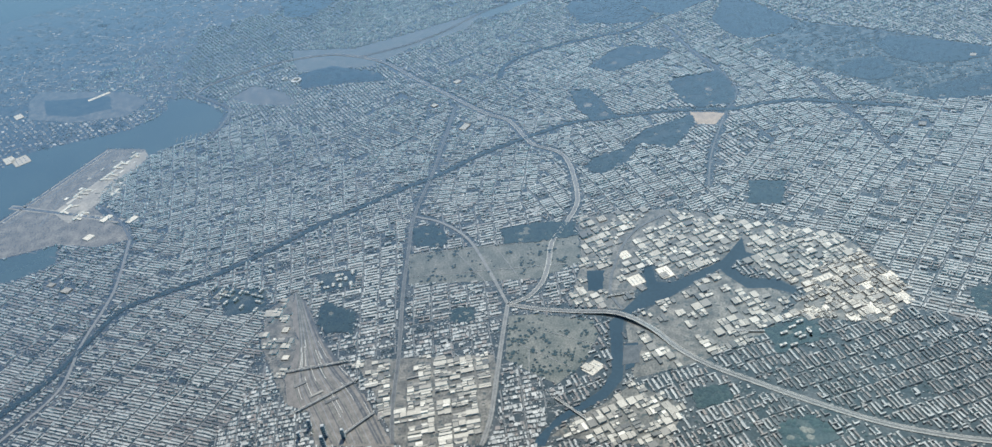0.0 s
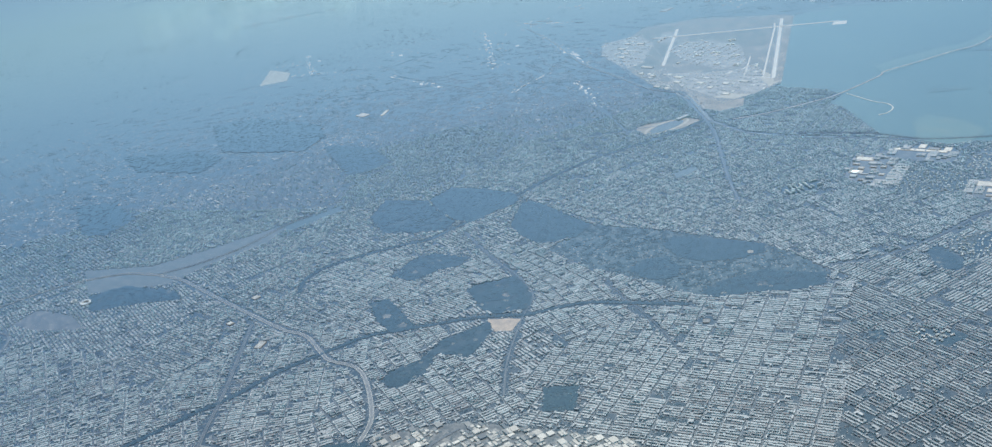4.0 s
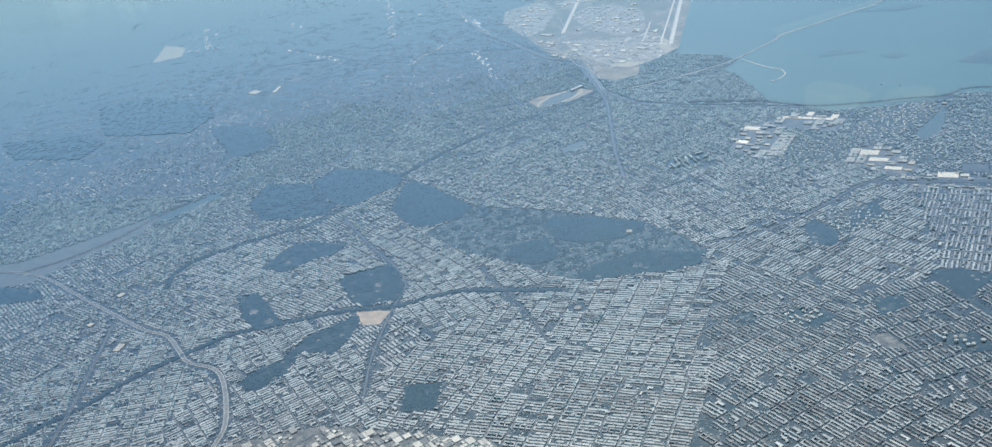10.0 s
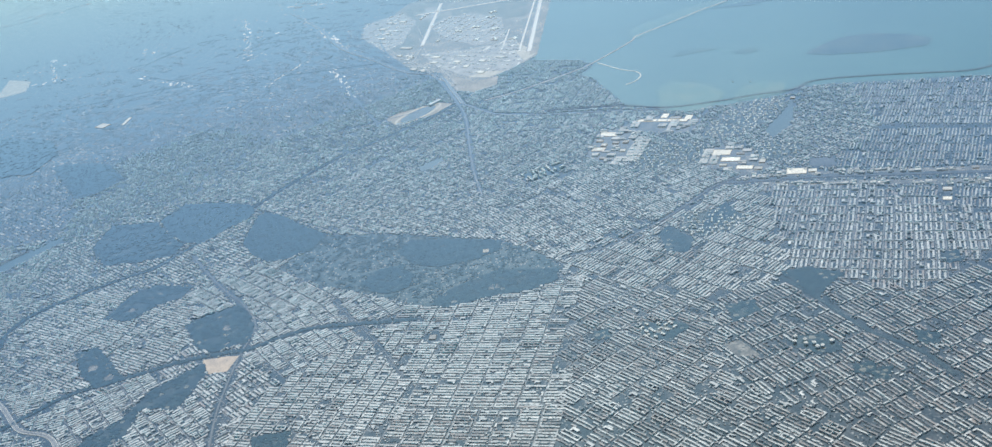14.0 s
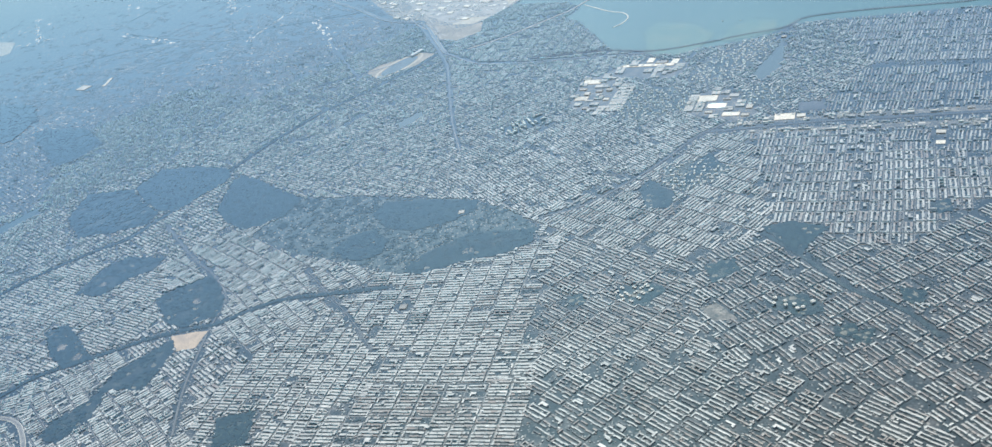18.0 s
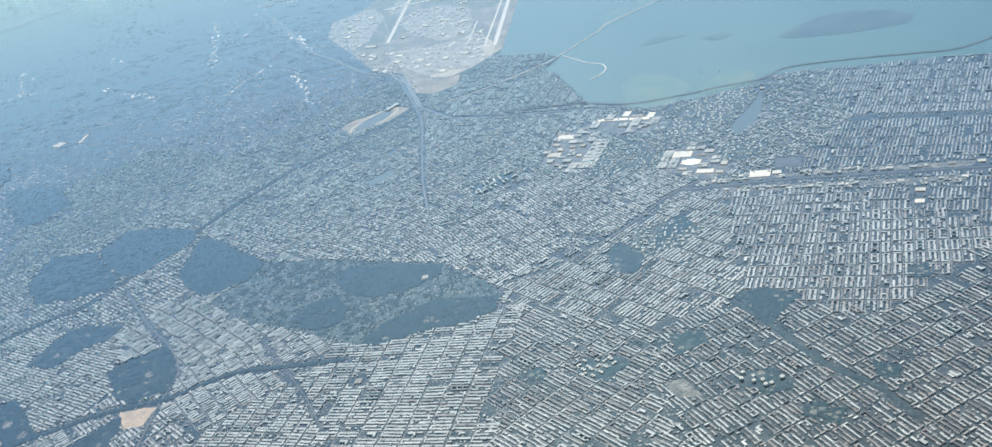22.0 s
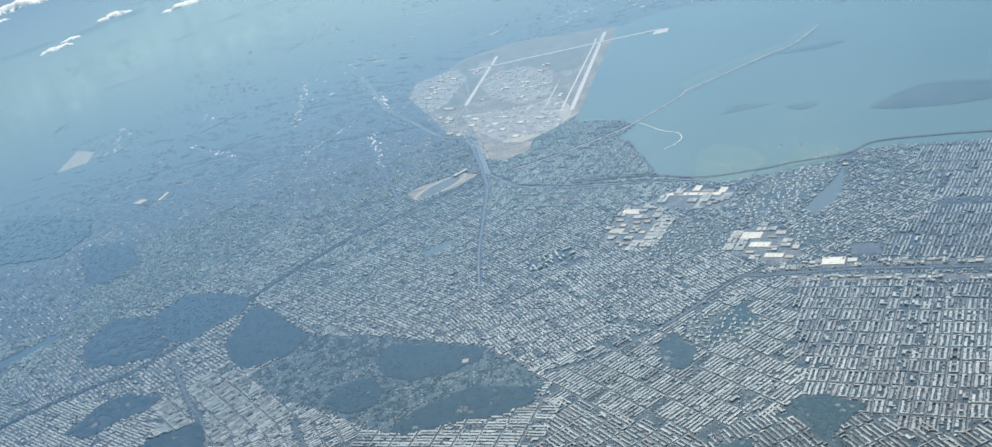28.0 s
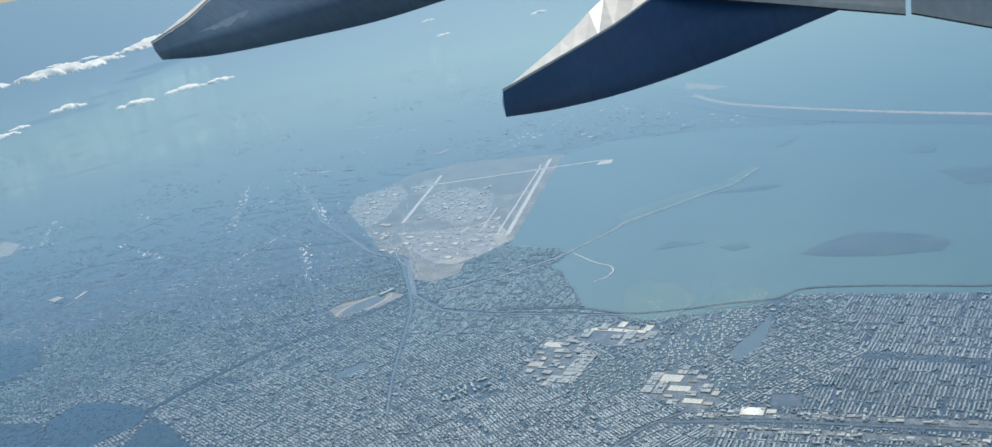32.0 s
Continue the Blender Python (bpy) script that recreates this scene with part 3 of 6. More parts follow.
WOODS = (
    ("125,56 140,36 122,16 98,0 86,0 78,6 73,22 65,39 74,49 100,55", 1.0),
    ("119,101 147,84 125,57 100,56 74,50 62,57 70,77 84,98", 0.6),
    ("44,19 59,10 76,1 76,-6 60,-12 28,-20 11,-25 -1,-11 -1,2 3,13 23,19", 0.93),
    ("-44,-49 -37,-60 -52,-77 -77,-98 -86,-92 -86,-78 -78,-59 -65,-50", 0.95),
    ("-62,-20 -56,-33 -61,-44 -78,-45 -87,-38 -85,-28 -77,-21", 0.9),
    ("-113,-40 -106,-48 -105,-66 -106,-82 -120,-97 -128,-106 -137,-98 -136,-83 -127,-66 -121,-45", 0.7),
    ("321,109 318,95 284,70 236,64 224,85 226,101", 0.8),
    ("-34,70 -32,58 -34,39 -61,39 -77,46 -73,64 -61,70", 0.68),
    ("-112,135 -104,130 -101,113 -86,97 -80,69 -91,71 -112,90 -98,103 -115,114 -122,129", 0.55),
    ("-19,125 -20,114 -64,107 -63,120 -46,125", 0.75),
    ("10,107 27,89 29,75 9,58 1,65 2,78 -4,96", 0.62),
    ("-158,65 -165,50 -183,59 -177,72", 0.9),
    ("489,202 484,158 402,103 357,104 325,127 380,196", 0.9),
    ("445,289 401,219 360,196 331,218 380,273", 0.7),
    ("314,319 296,288 243,269 218,290 233,309", 0.8),
    ("75,290 101,293 105,271 76,238 58,233 68,260", 0.6),
    ("-134,226 -135,215 -150,210 -157,213 -151,227", 0.8),
    ("-186,272 -181,269 -195,256 -209,257 -204,269 -196,273", 0.95),
    ("-149,324 -161,298 -177,297 -175,315", 0.45),
    ("-207,212 -210,204 -220,205 -217,215", 0.7),
    ("-288,133 -290,120 -298,120 -299,133", 0.95),
    ("-314,110 -314,97 -326,93 -328,102 -325,112", 0.55),
    ("-271,97 -265,84 -266,77 -275,78 -279,94", 0.5),
    ("-208,-179 -214,-191 -229,-198 -233,-183 -237,-175 -219,-177", 0.75),
    ("-207,-105 -208,-119 -216,-121 -220,-107", 0.4),
    ("-254,-148 -258,-158 -273,-156 -269,-145", 0.45),
    ("-133,-200 -133,-207 -144,-205 -155,-180 -146,-180", 0.6),
    ("-136,-161 -131,-171 -153,-171 -162,-161 -153,-154", 0.5),
    ("-268,17 -268,9 -286,18 -280,21", 0.7),
    ("-289,-153 -293,-161 -298,-153 -294,-150", 0.7),
    ("-189,-86 -193,-93 -200,-90 -197,-85", 0.7),
    ("-214,-142 -218,-155 -227,-151 -226,-137", 0.7),
    ("-282,-151 -286,-158 -292,-153 -288,-147", 0.7),
    ("-247,-238 -249,-247 -257,-241 -254,-235", 0.7),
    ("-281,-185 -289,-191 -294,-183 -288,-180", 0.7),
    ("-152,185 -154,167 -160,151 -172,152 -170,170 -166,184", 0.7),
    ("-208,214 -212,205 -220,206 -217,215", 0.7),
    ("-265,97 -263,80 -277,77 -280,97", 0.7),
)
wood_rng = np.random.default_rng(5)
FIELDS = ((-41, 119, 3.6), (-57, 113, 3.2), (8, 92, 2.6), (-54, 52, 3.0), (-120, -72, 3.2), (-70, 56, 1.8))
for i, (line, dense) in enumerate(WOODS):
    outline = points(line)
    claim(outline)
    p = np.array(outline)
    far = math.hypot(p[:, 0].mean() + 530, p[:, 1].mean() - 75)
    rise = 0.085 + 0.002 * i
    park = tagged(part("park_ground", patch("park_ground", outline, rise, GRASS, low=rise if far > 520 else 0.0, wobble=1.0, seed=120 + i), GRASS), "dark green park ground under trees", "park", kind="structure")
    p = np.array(outline)
    (x0, y0), (x1, y1) = p.min(0), p.max(0)
    far = math.hypot(p[:, 0].mean() + 530, p[:, 1].mean() - 75)
    step = 1.15 if far < 620 else 1.7 if far < 800 else 3.0
    gx, gy = np.meshgrid(np.arange(x0, x1, step), np.arange(y0, y1, step))
    gx, gy = (g.ravel() + wood_rng.uniform(-0.5, 0.5, g.size) * step for g in (gx, gy))
    gap = np.array([0.7 * noise.noise((a * 0.11, b * 0.11, i)) + 0.45 * noise.noise((a * 0.3, b * 0.3, i)) for a, b in zip(gx, gy)])
    keep = inside(gx, gy, outline) & (gap < (dense - 0.5) * 1.1) & (wood_rng.random(len(gx)) < 0.5 + dense / 2)
    # Clearings of mown lawn.
    spots = []
    for _ in range(40):
        qx, qy = wood_rng.uniform(x0, x1), wood_rng.uniform(y0, y1)
        size = wood_rng.uniform(0.8, 1.9) * (0.8 if dense > 0.85 else 1.0)
        rim = np.linspace(0, 2 * np.pi, 9)[:-1]
        if len(spots) < (1 if dense > 0.85 else 5) and inside(qx + size * np.cos(rim), qy + size * np.sin(rim), outline).all():
            spots.append((qx, qy))
            edge = [(qx + size * k * math.cos(a), qy + size * k * math.sin(a)) for a, k in zip(rim[:-1], wood_rng.uniform(0.65, 1.1, 7))]
            part("clearing", patch("clearing", edge, 0.09 + 0.002 * i + 0.005 * len(spots), LAWN, low=0.08, seed=i), LAWN, park, "paler mown clearing")
            keep &= ~inside(gx, gy, edge)
    for qx, qy, size in FIELDS:
        if inside(np.array([qx]), np.array([qy]), outline)[0]:
            edge = [(qx + size * math.cos(a), qy + 0.75 * size * math.sin(a)) for a in np.linspace(0, 6.28, 13)[:-1]]
            part("ball_field", patch("ball_field", edge, 0.12 + 0.002 * i, YARD, low=0.08), YARD, park, "pale sandy ball field")
            keep &= ~inside(gx, gy, edge)
    gx, gy = gx[keep], gy[keep]
    if len(gx):
        r = wood_rng.uniform(0.65, 0.95, len(gx)) * step
        label = "dense dark green wood with a closed canopy" if dense > 0.85 else "loose dark green trees in a town park"
        tagged(part("woodland", crowns("woodland", gx, gy, r, 0.1 + r * wood_rng.uniform(0.1, 0.16, len(gx)), i), CROWN), label, "trees", kind="stuff")

# Scattered trees and hedgerows of the cemeteries.
for i, line in enumerate((LAWNS[0][0], LAWNS[1][0], LAWNS[2][0])):
    outline = points(line)
    p = np.array(outline)
    (x0, y0), (x1, y1) = p.min(0), p.max(0)
    gx, gy = np.meshgrid(np.arange(x0, x1, 1.1), np.arange(y0, y1, 1.1))
    gx, gy = (g.ravel() + wood_rng.uniform(-0.5, 0.5, g.size) for g in (gx, gy))
    gap = np.array([noise.noise((a * 0.22, b * 0.22, 30 + i)) + 0.6 * noise.noise((a * 0.05, b * 0.05, 3)) for a, b in zip(gx, gy)])
    gap += wood_rng.normal(0, 0.22, len(gx))
    keep = inside(gx, gy, outline) & (gap > (0.2, 0.45, 0.04)[i]) & (wood_rng.random(len(gx)) < 0.8)
    gx, gy = gx[keep], gy[keep]
    r = wood_rng.uniform(0.35, 0.85, len(gx))
    tagged(part("cemetery_trees", crowns("cemetery_trees", gx, gy, r, 0.06 + r * 0.16, 50 + i), CROWN), "scattered dark green trees on cemetery lawn", "trees", kind="stuff")

ROADS = (
    ("-213,190 -211,181 -202,173 -189,168 -174,164 -163,157 -149,148 -135,144 -106,142 -89,145 -75,156 -65,159 -39,165 -24,176 7,192 49,213 88,232 110,249", 2.13, "broad pale concrete expressway winding through the town"),
    ("-213,190 -233,195 -259,201 -280,206 -293,211", 1.8, "pale elevated expressway beside a cemetery"),
    ("110,249 113,218 124,189 146,159 154,139", 2.0, "wide parkway along a park lake"),
    ("110,249 127,272 133,304 130,327 118,358 105,365", 2.2, "pale expressway curving past a stadium"),
    ("105,365 78,345 64,337 41,341 26,347", 1.64, "parkway ramp curving round a bay"),
    ("-213,190 -183,195 -155,201 -135,212 -123,225", 1.39, "straight grey expressway past a cemetery"),
    ("-234,145 -220,147 -202,141 -187,133 -177,124 -171,110", 1.31, "curving grey truck road through warehouses"),
    ("-6,193 -73,210 -123,225 -156,230 -186,234 -230,238 -261,242 -282,243", 1.56, "wide pale boulevard under an elevated railway"),
    ("-82,377 -59,387 -34,403", 1.31, "airport access road"),
    ("-82,377 -131,376 -172,383 -204,386 -230,404", 1.48, "sunken grey parkway through housing"),
    ("48,49 -6,44 -34,39 -63,39 -88,54 -125,73 -155,84", 0.98, "grey avenue past a park"),
    ("-69,-2 -128,-5 -162,-4", 0.4, "grey diagonal avenue through housing"),
    ("-14,-117 29,-132 72,-150 122,-171 147,-178 207,-191 252,-199", 0.8, "wide green-edged parkway through housing"),
    ("78,-216 43,-253 11,-272 -8,-298 -19,-319 -33,-342 -33,-362 -58,-390 -85,-414 -102,-431 -108,-459", 1.7, "pale shore parkway along the bay"),
    ("151,-182 107,-188 74,-211 46,-237 7,-272", 1.3, "pale parkway beside the bay marsh"),
    ("630,-185 531,-184 415,-173 339,-179 273,-184 233,-199 186,-190 151,-182", 2.6, "pale expressway beside the airport"),
    ("434,-226 386,-205 322,-192 276,-190", 1.31, "airport ring road"),
    ("141,-196 136,-224 137,-274 140,-292 159,-342 167,-353 171,-386 177,-426 180,-458 203,-499", 1.8, "pale causeway crossing the bay"),
    ("137,-296 106,-298 92,-302 80,-298 74,-288 74,-281", 0.8, "pale curved shore spit road"),
    ("-112,-222 -119,-229 -128,-240 -148,-263 -174,-288 -203,-316 -214,-327", 1.7, "dark open railway cut through housing"),
    ("-112,-239 -112,-215 -123,-176 -127,-134 -120,-114", 1.07, "grey elevated railway avenue"),
    ("-212,-176 -237,-175 -268,-172 -292,-176 -312,-173", 1.97, "dark tree-lined parkway"),
    ("195,-54 182,-89 165,-152", 0.82, "grey avenue through housing"),
    ("1083,156 1077,99 1082,37 1089,-9", 1.4, "far pale highway in haze"), ("542,2 472,-25 394,-63 383,-84", 1.0, "far pale avenue in haze"),
    ("352,-137 284,-132 217,-124 165,-118", 0.9, "pale avenue through suburbs"), ("541,-115 607,-132 677,-154 728,-171", 1.4, "far pale road in haze"),
    ("503,90 490,61 475,16 453,-23", 1.0, "far pale avenue in haze"), ("586,-9 600,-33 610,-60", 1.1, "far pale road in haze"), ("378,-106 341,-155 312,-193", 1.0, "pale avenue through suburbs"),
    ("-213,190 -221,178 -229,162 -236,148 -250,137 -264,131 -277,123 -293,109 -309,94 -325,77 -336,61 -342,50", 2.2, "long grey concrete expressway with a high creek bridge"),
)
RAILS = (
    ("-213,409 -194,392 -167,378 -149,366 -139,328 -125,298 -109,269 -98,242 -92,228 -85,207 -73,185 -65,159 -59,133 -66,99 -70,79 -78,60 -84,48 -85,34 -89,15 -106,-9 -120,-29", 1.6, 1.0),
    ("22,162 38,157 49,145 53,128 55,96 53,71 62,52 72,28 92,1 111,-33 128,-73 133,-100 141,-145 153,-177", 1.2, 1.0),
)


# ---- roads and railways ----
def creek_bridge(u):
    """The bridge rises over the creek in the first third of its road."""
    return 1.0 * math.exp(-((u - 0.27) / 0.08) ** 2)


for k, (line, width, label) in enumerate(ROADS):
    pts = points(line)
    claim_line(pts, width + 0.6)
    high = k == len(ROADS) - 1
    mat = STREET if "railway cut" in label else GRASS if "tree-lined" in label else PALE if "spit" in label else APRON if "causeway" in label else CONCRETE if "express" in label or "parkway" in label or "haze" in label else ASPHALT
    top = 0.16 if mat in (CONCRETE, ASPHALT, PALE, APRON) else 0.1
    road = thing("road", label, "road", kind="structure")
    lift = creek_bridge if high else None
    part("carriageway", ribbon("carriageway", pts, width, top + 0.01 * (k % 5), mat, heights=lift, thick=0.12 if high else None), mat, road)
    if mat in (CONCRETE, ASPHALT, PALE) and width > 1.5:
        part("median", ribbon("median", pts, 0.12, top + 0.09 + 0.01 * (k % 5), STREET, heights=lift, thick=0.06 if high else None), STREET, road, "dark median barrier")
        for side in (-1, 1):
            part("parapet", ribbon("parapet", pts, 0.12, top + 0.1 + 0.01 * (k % 5), PALE if width > 2.1 else CONCRETE, shift=side * width * 0.49, heights=lift, thick=0.12 if high else None), None, road)
    if high:
        lane = smooth_line(pts)
        for i in range(int(len(lane) * 0.12), int(len(lane) * 0.42), 1):
            z = top + creek_bridge(i / (len(lane) - 1))
            if z > 0.4:
                pier = boxes("pier", np.array([lane[i].x]), np.array([lane[i].y]), 0.3, 1.6, z - 0.12, 0.5, (CONCRETE, CONCRETE))
                part("pier", pier, None, road)

rail_rng = np.random.default_rng(8)
for line, width, dense in RAILS:
    pts = points(line)
    claim_line(pts, width + 1.0)
    rail = thing("railway", "single railway cut lined with dark trees", "railway", kind="structure")
    part("ballast", ribbon("ballast", pts, width * 0.6, 0.07, BALLAST), BALLAST, rail)
    for side in (-0.3, 0.3):
        part("track", ribbon("track", pts, 0.16, 0.1, STREET, shift=side * 0.6), STREET, rail)
    lane = smooth_line(pts, 0.8)
    xs, ys = [], []
    for a, b in zip(lane, lane[1:]):
        d = (b - a).normalized()
        for side in (-1, 1):
            for _ in range(3):
                q = a + Vector((-d.y, d.x)) * side * rail_rng.uniform(0.2, 1.2) + d * rail_rng.uniform(-0.4, 0.4)
                xs.append(q.x), ys.append(q.y)
    r = rail_rng.uniform(0.35, 0.7, len(xs))
    tagged(part("railside_trees", crowns("railside_trees", np.array(xs), np.array(ys), r, 0.08 + r * 0.16, 77, plain=True), CROWN), "dark green trees lining a railway cut", "trees", kind="stuff")

# ---- buildings that stand apart ----
def block(x0, y0, x1, y1, z0, z1, bevel=0.0):
    """A box as a bmesh, its edges broken where it is seen well."""
    bm = bmesh.new()
    bmesh.ops.create_cube(bm, size=1)
    for v in bm.verts:
        v.co = Vector(((x0 + x1) / 2 + v.co.x * (x1 - x0), (y0 + y1) / 2 + v.co.y * (y1 - y0), (z0 + z1) / 2 + v.co.z * (z1 - z0)))
    if bevel:
        bmesh.ops.bevel(bm, geom=bm.edges[:], offset=bevel, segments=1, affect="EDGES")
    return bm


def shell(w, l, h, wall=0.08, rim=0.1):
    """Outer walls with a parapet that stands above the roof inside it."""
    bm = bmesh.new()
    ring = []
    for dx, z in ((0, 0), (0, h + rim), (wall, h + rim), (wall, h)):
        ring.append([bm.verts.new((sx * (w / 2 - dx), sy * (l / 2 - dx), z)) for sx, sy in ((-1, -1), (1, -1), (1, 1), (-1, 1))])
    for a, b in zip(ring, ring[1:]):
        for i in range(4):
            bm.faces.new((a[i], a[(i + 1) % 4], b[(i + 1) % 4], b[i]))
    bmesh.ops.recalc_face_normals(bm, faces=bm.faces[:])
    return bm


def warehouse(w, l, h, units, lights, seed, label, group, roof):
    rng = random.Random(seed)
    top = thing("warehouse", label, "warehouse", group)
    part("outer_wall", shell(w, l, h), SHED_WALL, top)
    roof = part("roof", block(-w / 2 + 0.07, -l / 2 + 0.07, w / 2 - 0.07, l / 2 - 0.07, h - 0.06, h, 0.0), roof, top, "broad pale flat roof")
    for i in range(units):
        x, y, s = rng.uniform(-0.36, 0.36) * w, rng.uniform(-0.4, 0.4) * l, rng.uniform(0.12, 0.26)
        part("rooftop_unit", block(x - s, y - s * 0.7, x + s, y + s * 0.7, h, h + s * 0.8, 0.03), METAL, roof)
    for i in range(lights):
        y = (i + 0.5) / lights * l * 0.8 - l * 0.4
        part("skylight", block(-w * 0.32, y - 0.07, w * 0.32, y + 0.07, h, h + 0.06, 0.02), BLUEGLASS, roof)
    part("loading_dock", block(-w * 0.3, -l / 2 - 0.18, w * 0.3, -l / 2, 0, h * 0.45, 0.02), SHED_WALL, top)
    return top


SHED_LABELS = ("pale flat-roofed warehouse with a low parapet", "long white-roofed industrial shed with skylights", "grey-roofed workshop with rooftop fans", "wide cream-roofed distribution hall", "small brick factory with a tar roof", "long bright white-roofed hall with skylights", "huge white-roofed hall beside truck lots")
shed_kinds = [warehouse(w, l, h, u, s, i, SHED_LABELS[i], "warehouses of the industrial belt", WHITE_ROOF if i > 4 else SHED_ROOF) for i, (w, l, h, u, s) in enumerate(((3.4, 4.6, 0.55, 3, 0), (2.6, 6.0, 0.5, 1, 4), (2.8, 3.4, 0.6, 4, 0), (5.0, 5.6, 0.6, 3, 3), (2.2, 2.6, 0.7, 2, 0), (2.6, 6.0, 0.5, 1, 4), (5.0, 5.6, 0.6, 3, 3)))]
shed_used = [False] * len(shed_kinds)
shed_count, spare = [0], []


def put_shed(kind, x, y, deg, sx=1.0, sy=1.0, sz=1.0):
    """Sets a warehouse of that kind down: the first one itself, then copies."""
    m = pose(x, y, 0.0, 0, 0, deg) @ Matrix.Diagonal((sx, sy, sz, 1))
    shed_count[0] += 1
    if shed_count[0] > 290:
        spare.append((x, y, deg, kind, sx, sy, sz))
        return None
    if shed_used[kind]:
        return copy_thing(shed_kinds[kind], m)
    shed_used[kind] = True
    shed_kinds[kind].matrix_basis = m
    return shed_kinds[kind]


# Large halls that catch the eye: kind, place, turn, width and length scale.
HALLS = (
    (1, -10, -264, 128, 1.6, 1.2), (0, -10, -208, 40, 1.0, 0.8),
    (2, -17, -220, 40, 1.2, 1.0), (0, -27, -211, 40, 1.0, 0.8), (0, -88, -254, 40, 1.3, 0.6), (0, -106, -255, 40, 1.0, 1.2),
    (0, -112, -247, 40, 1.3, 0.8), 
    (2, -204, -291, 40, 1.3, 1.0), (2, -45, -332, 40, 0.9, 0.8), (0, -82, -86, 60, 0.9, 0.9), (6, 401, 60, 30, 2.4, 1.6), (5, 392, 40, 60, 1.2, 3.0),
    (0, 31, 188, 30, 1.2, 1.2), (2, 3, 205, 30, 1.2, 1.0), (1, -35, 190, 55, 1.0, 1.0), (0, -141, -28, 56, 1.0, 1.0), (3, -121, 402, 56, 1.0, 0.7),
    (0, -112, 412, 56, 1.2, 0.8), (3, -196, 287, 70, 0.6, 0.9), (0, -216, 286, 70, 0.9, 0.8), (1, -156, 320, 56, 1.0, 0.9), (3, -217, 123, 12, 0.7, 0.9),
    (3, -222, 134, 20, 0.9, 0.7), (0, -264, 166, 40, 1.3, 0.9), (3, -163, 138, 10, 0.9, 1.0), (6, 56, 474, 30, 1.2, 1.1), (5, 143, 441, 30, 1.2, 0.9),
    (3, 652, -200, 30, 2.0, 1.4), (1, 656, -216, 120, 1.4, 3.0), (1, 574, -344, 30, 1.8, 2.6), (3, 573, -397, 30, 1.2, 1.0), (0, 582, -423, 30, 1.6, 1.2),
    (0, 498, -478, 30, 2.0, 1.4), (3, 596, -461, 30, 1.4, 1.0), (0, 462, -554, 30, 1.6, 1.2), (3, 752, -412, 20, 1.6, 1.0), (0, 590, -405, 30, 1.6, 1.0),
    (6, 3, -220, 40, 1.0, 0.7), (0, -2, -210, 40, 1.3, 0.7), (6, -13, -202, 40, 0.7, 0.6), (0, -13, -215, 40, 1.2, 0.8), (0, -27, -196, 40, 1.0, 0.7), (5, -6, -256, 128, 1.2, 1.9), (6, -1, -262, 128, 0.6, 0.5), (6, -16, -270, 128, 0.6, 0.5),
    (6, -78, -248, 40, 0.9, 0.8), (6, -90, -245, 40, 0.9, 0.6), (0, -93, -237, 40, 1.2, 0.7), (6, -105, -243, 40, 0.8, 0.5), (6, -131, -258, 45, 0.9, 0.8), (0, -137, -264, 45, 1.3, 1.0), (0, -197, -319, 45, 1.0, 0.8), (6, -211, -283, 40, 0.35, 0.4), (0, -206, -328, 45, 1.0, 0.8),
    (6, -215, 122, 12, 0.7, 0.6), (6, -216, 135, 12, 0.6, 0.7), (6, -265, 164, 35, 0.5, 0.8), (6, -196, 135, 12, 0.5, 0.5), (6, 61, 483, 30, 1.0, 0.7), (6, 137, 498, 30, 0.8, 0.6),
)
for kind, x, y, deg, sx, sy in HALLS:
    if math.hypot(x + 530, y - 75) > 0:
        put_shed(kind, x, y, deg, sx, sy, 0.35 if x > 380 else 0.8)
        claim([(x - 4, y - 4), (x + 4, y - 4), (x + 4, y + 4), (x - 4, y + 4)])


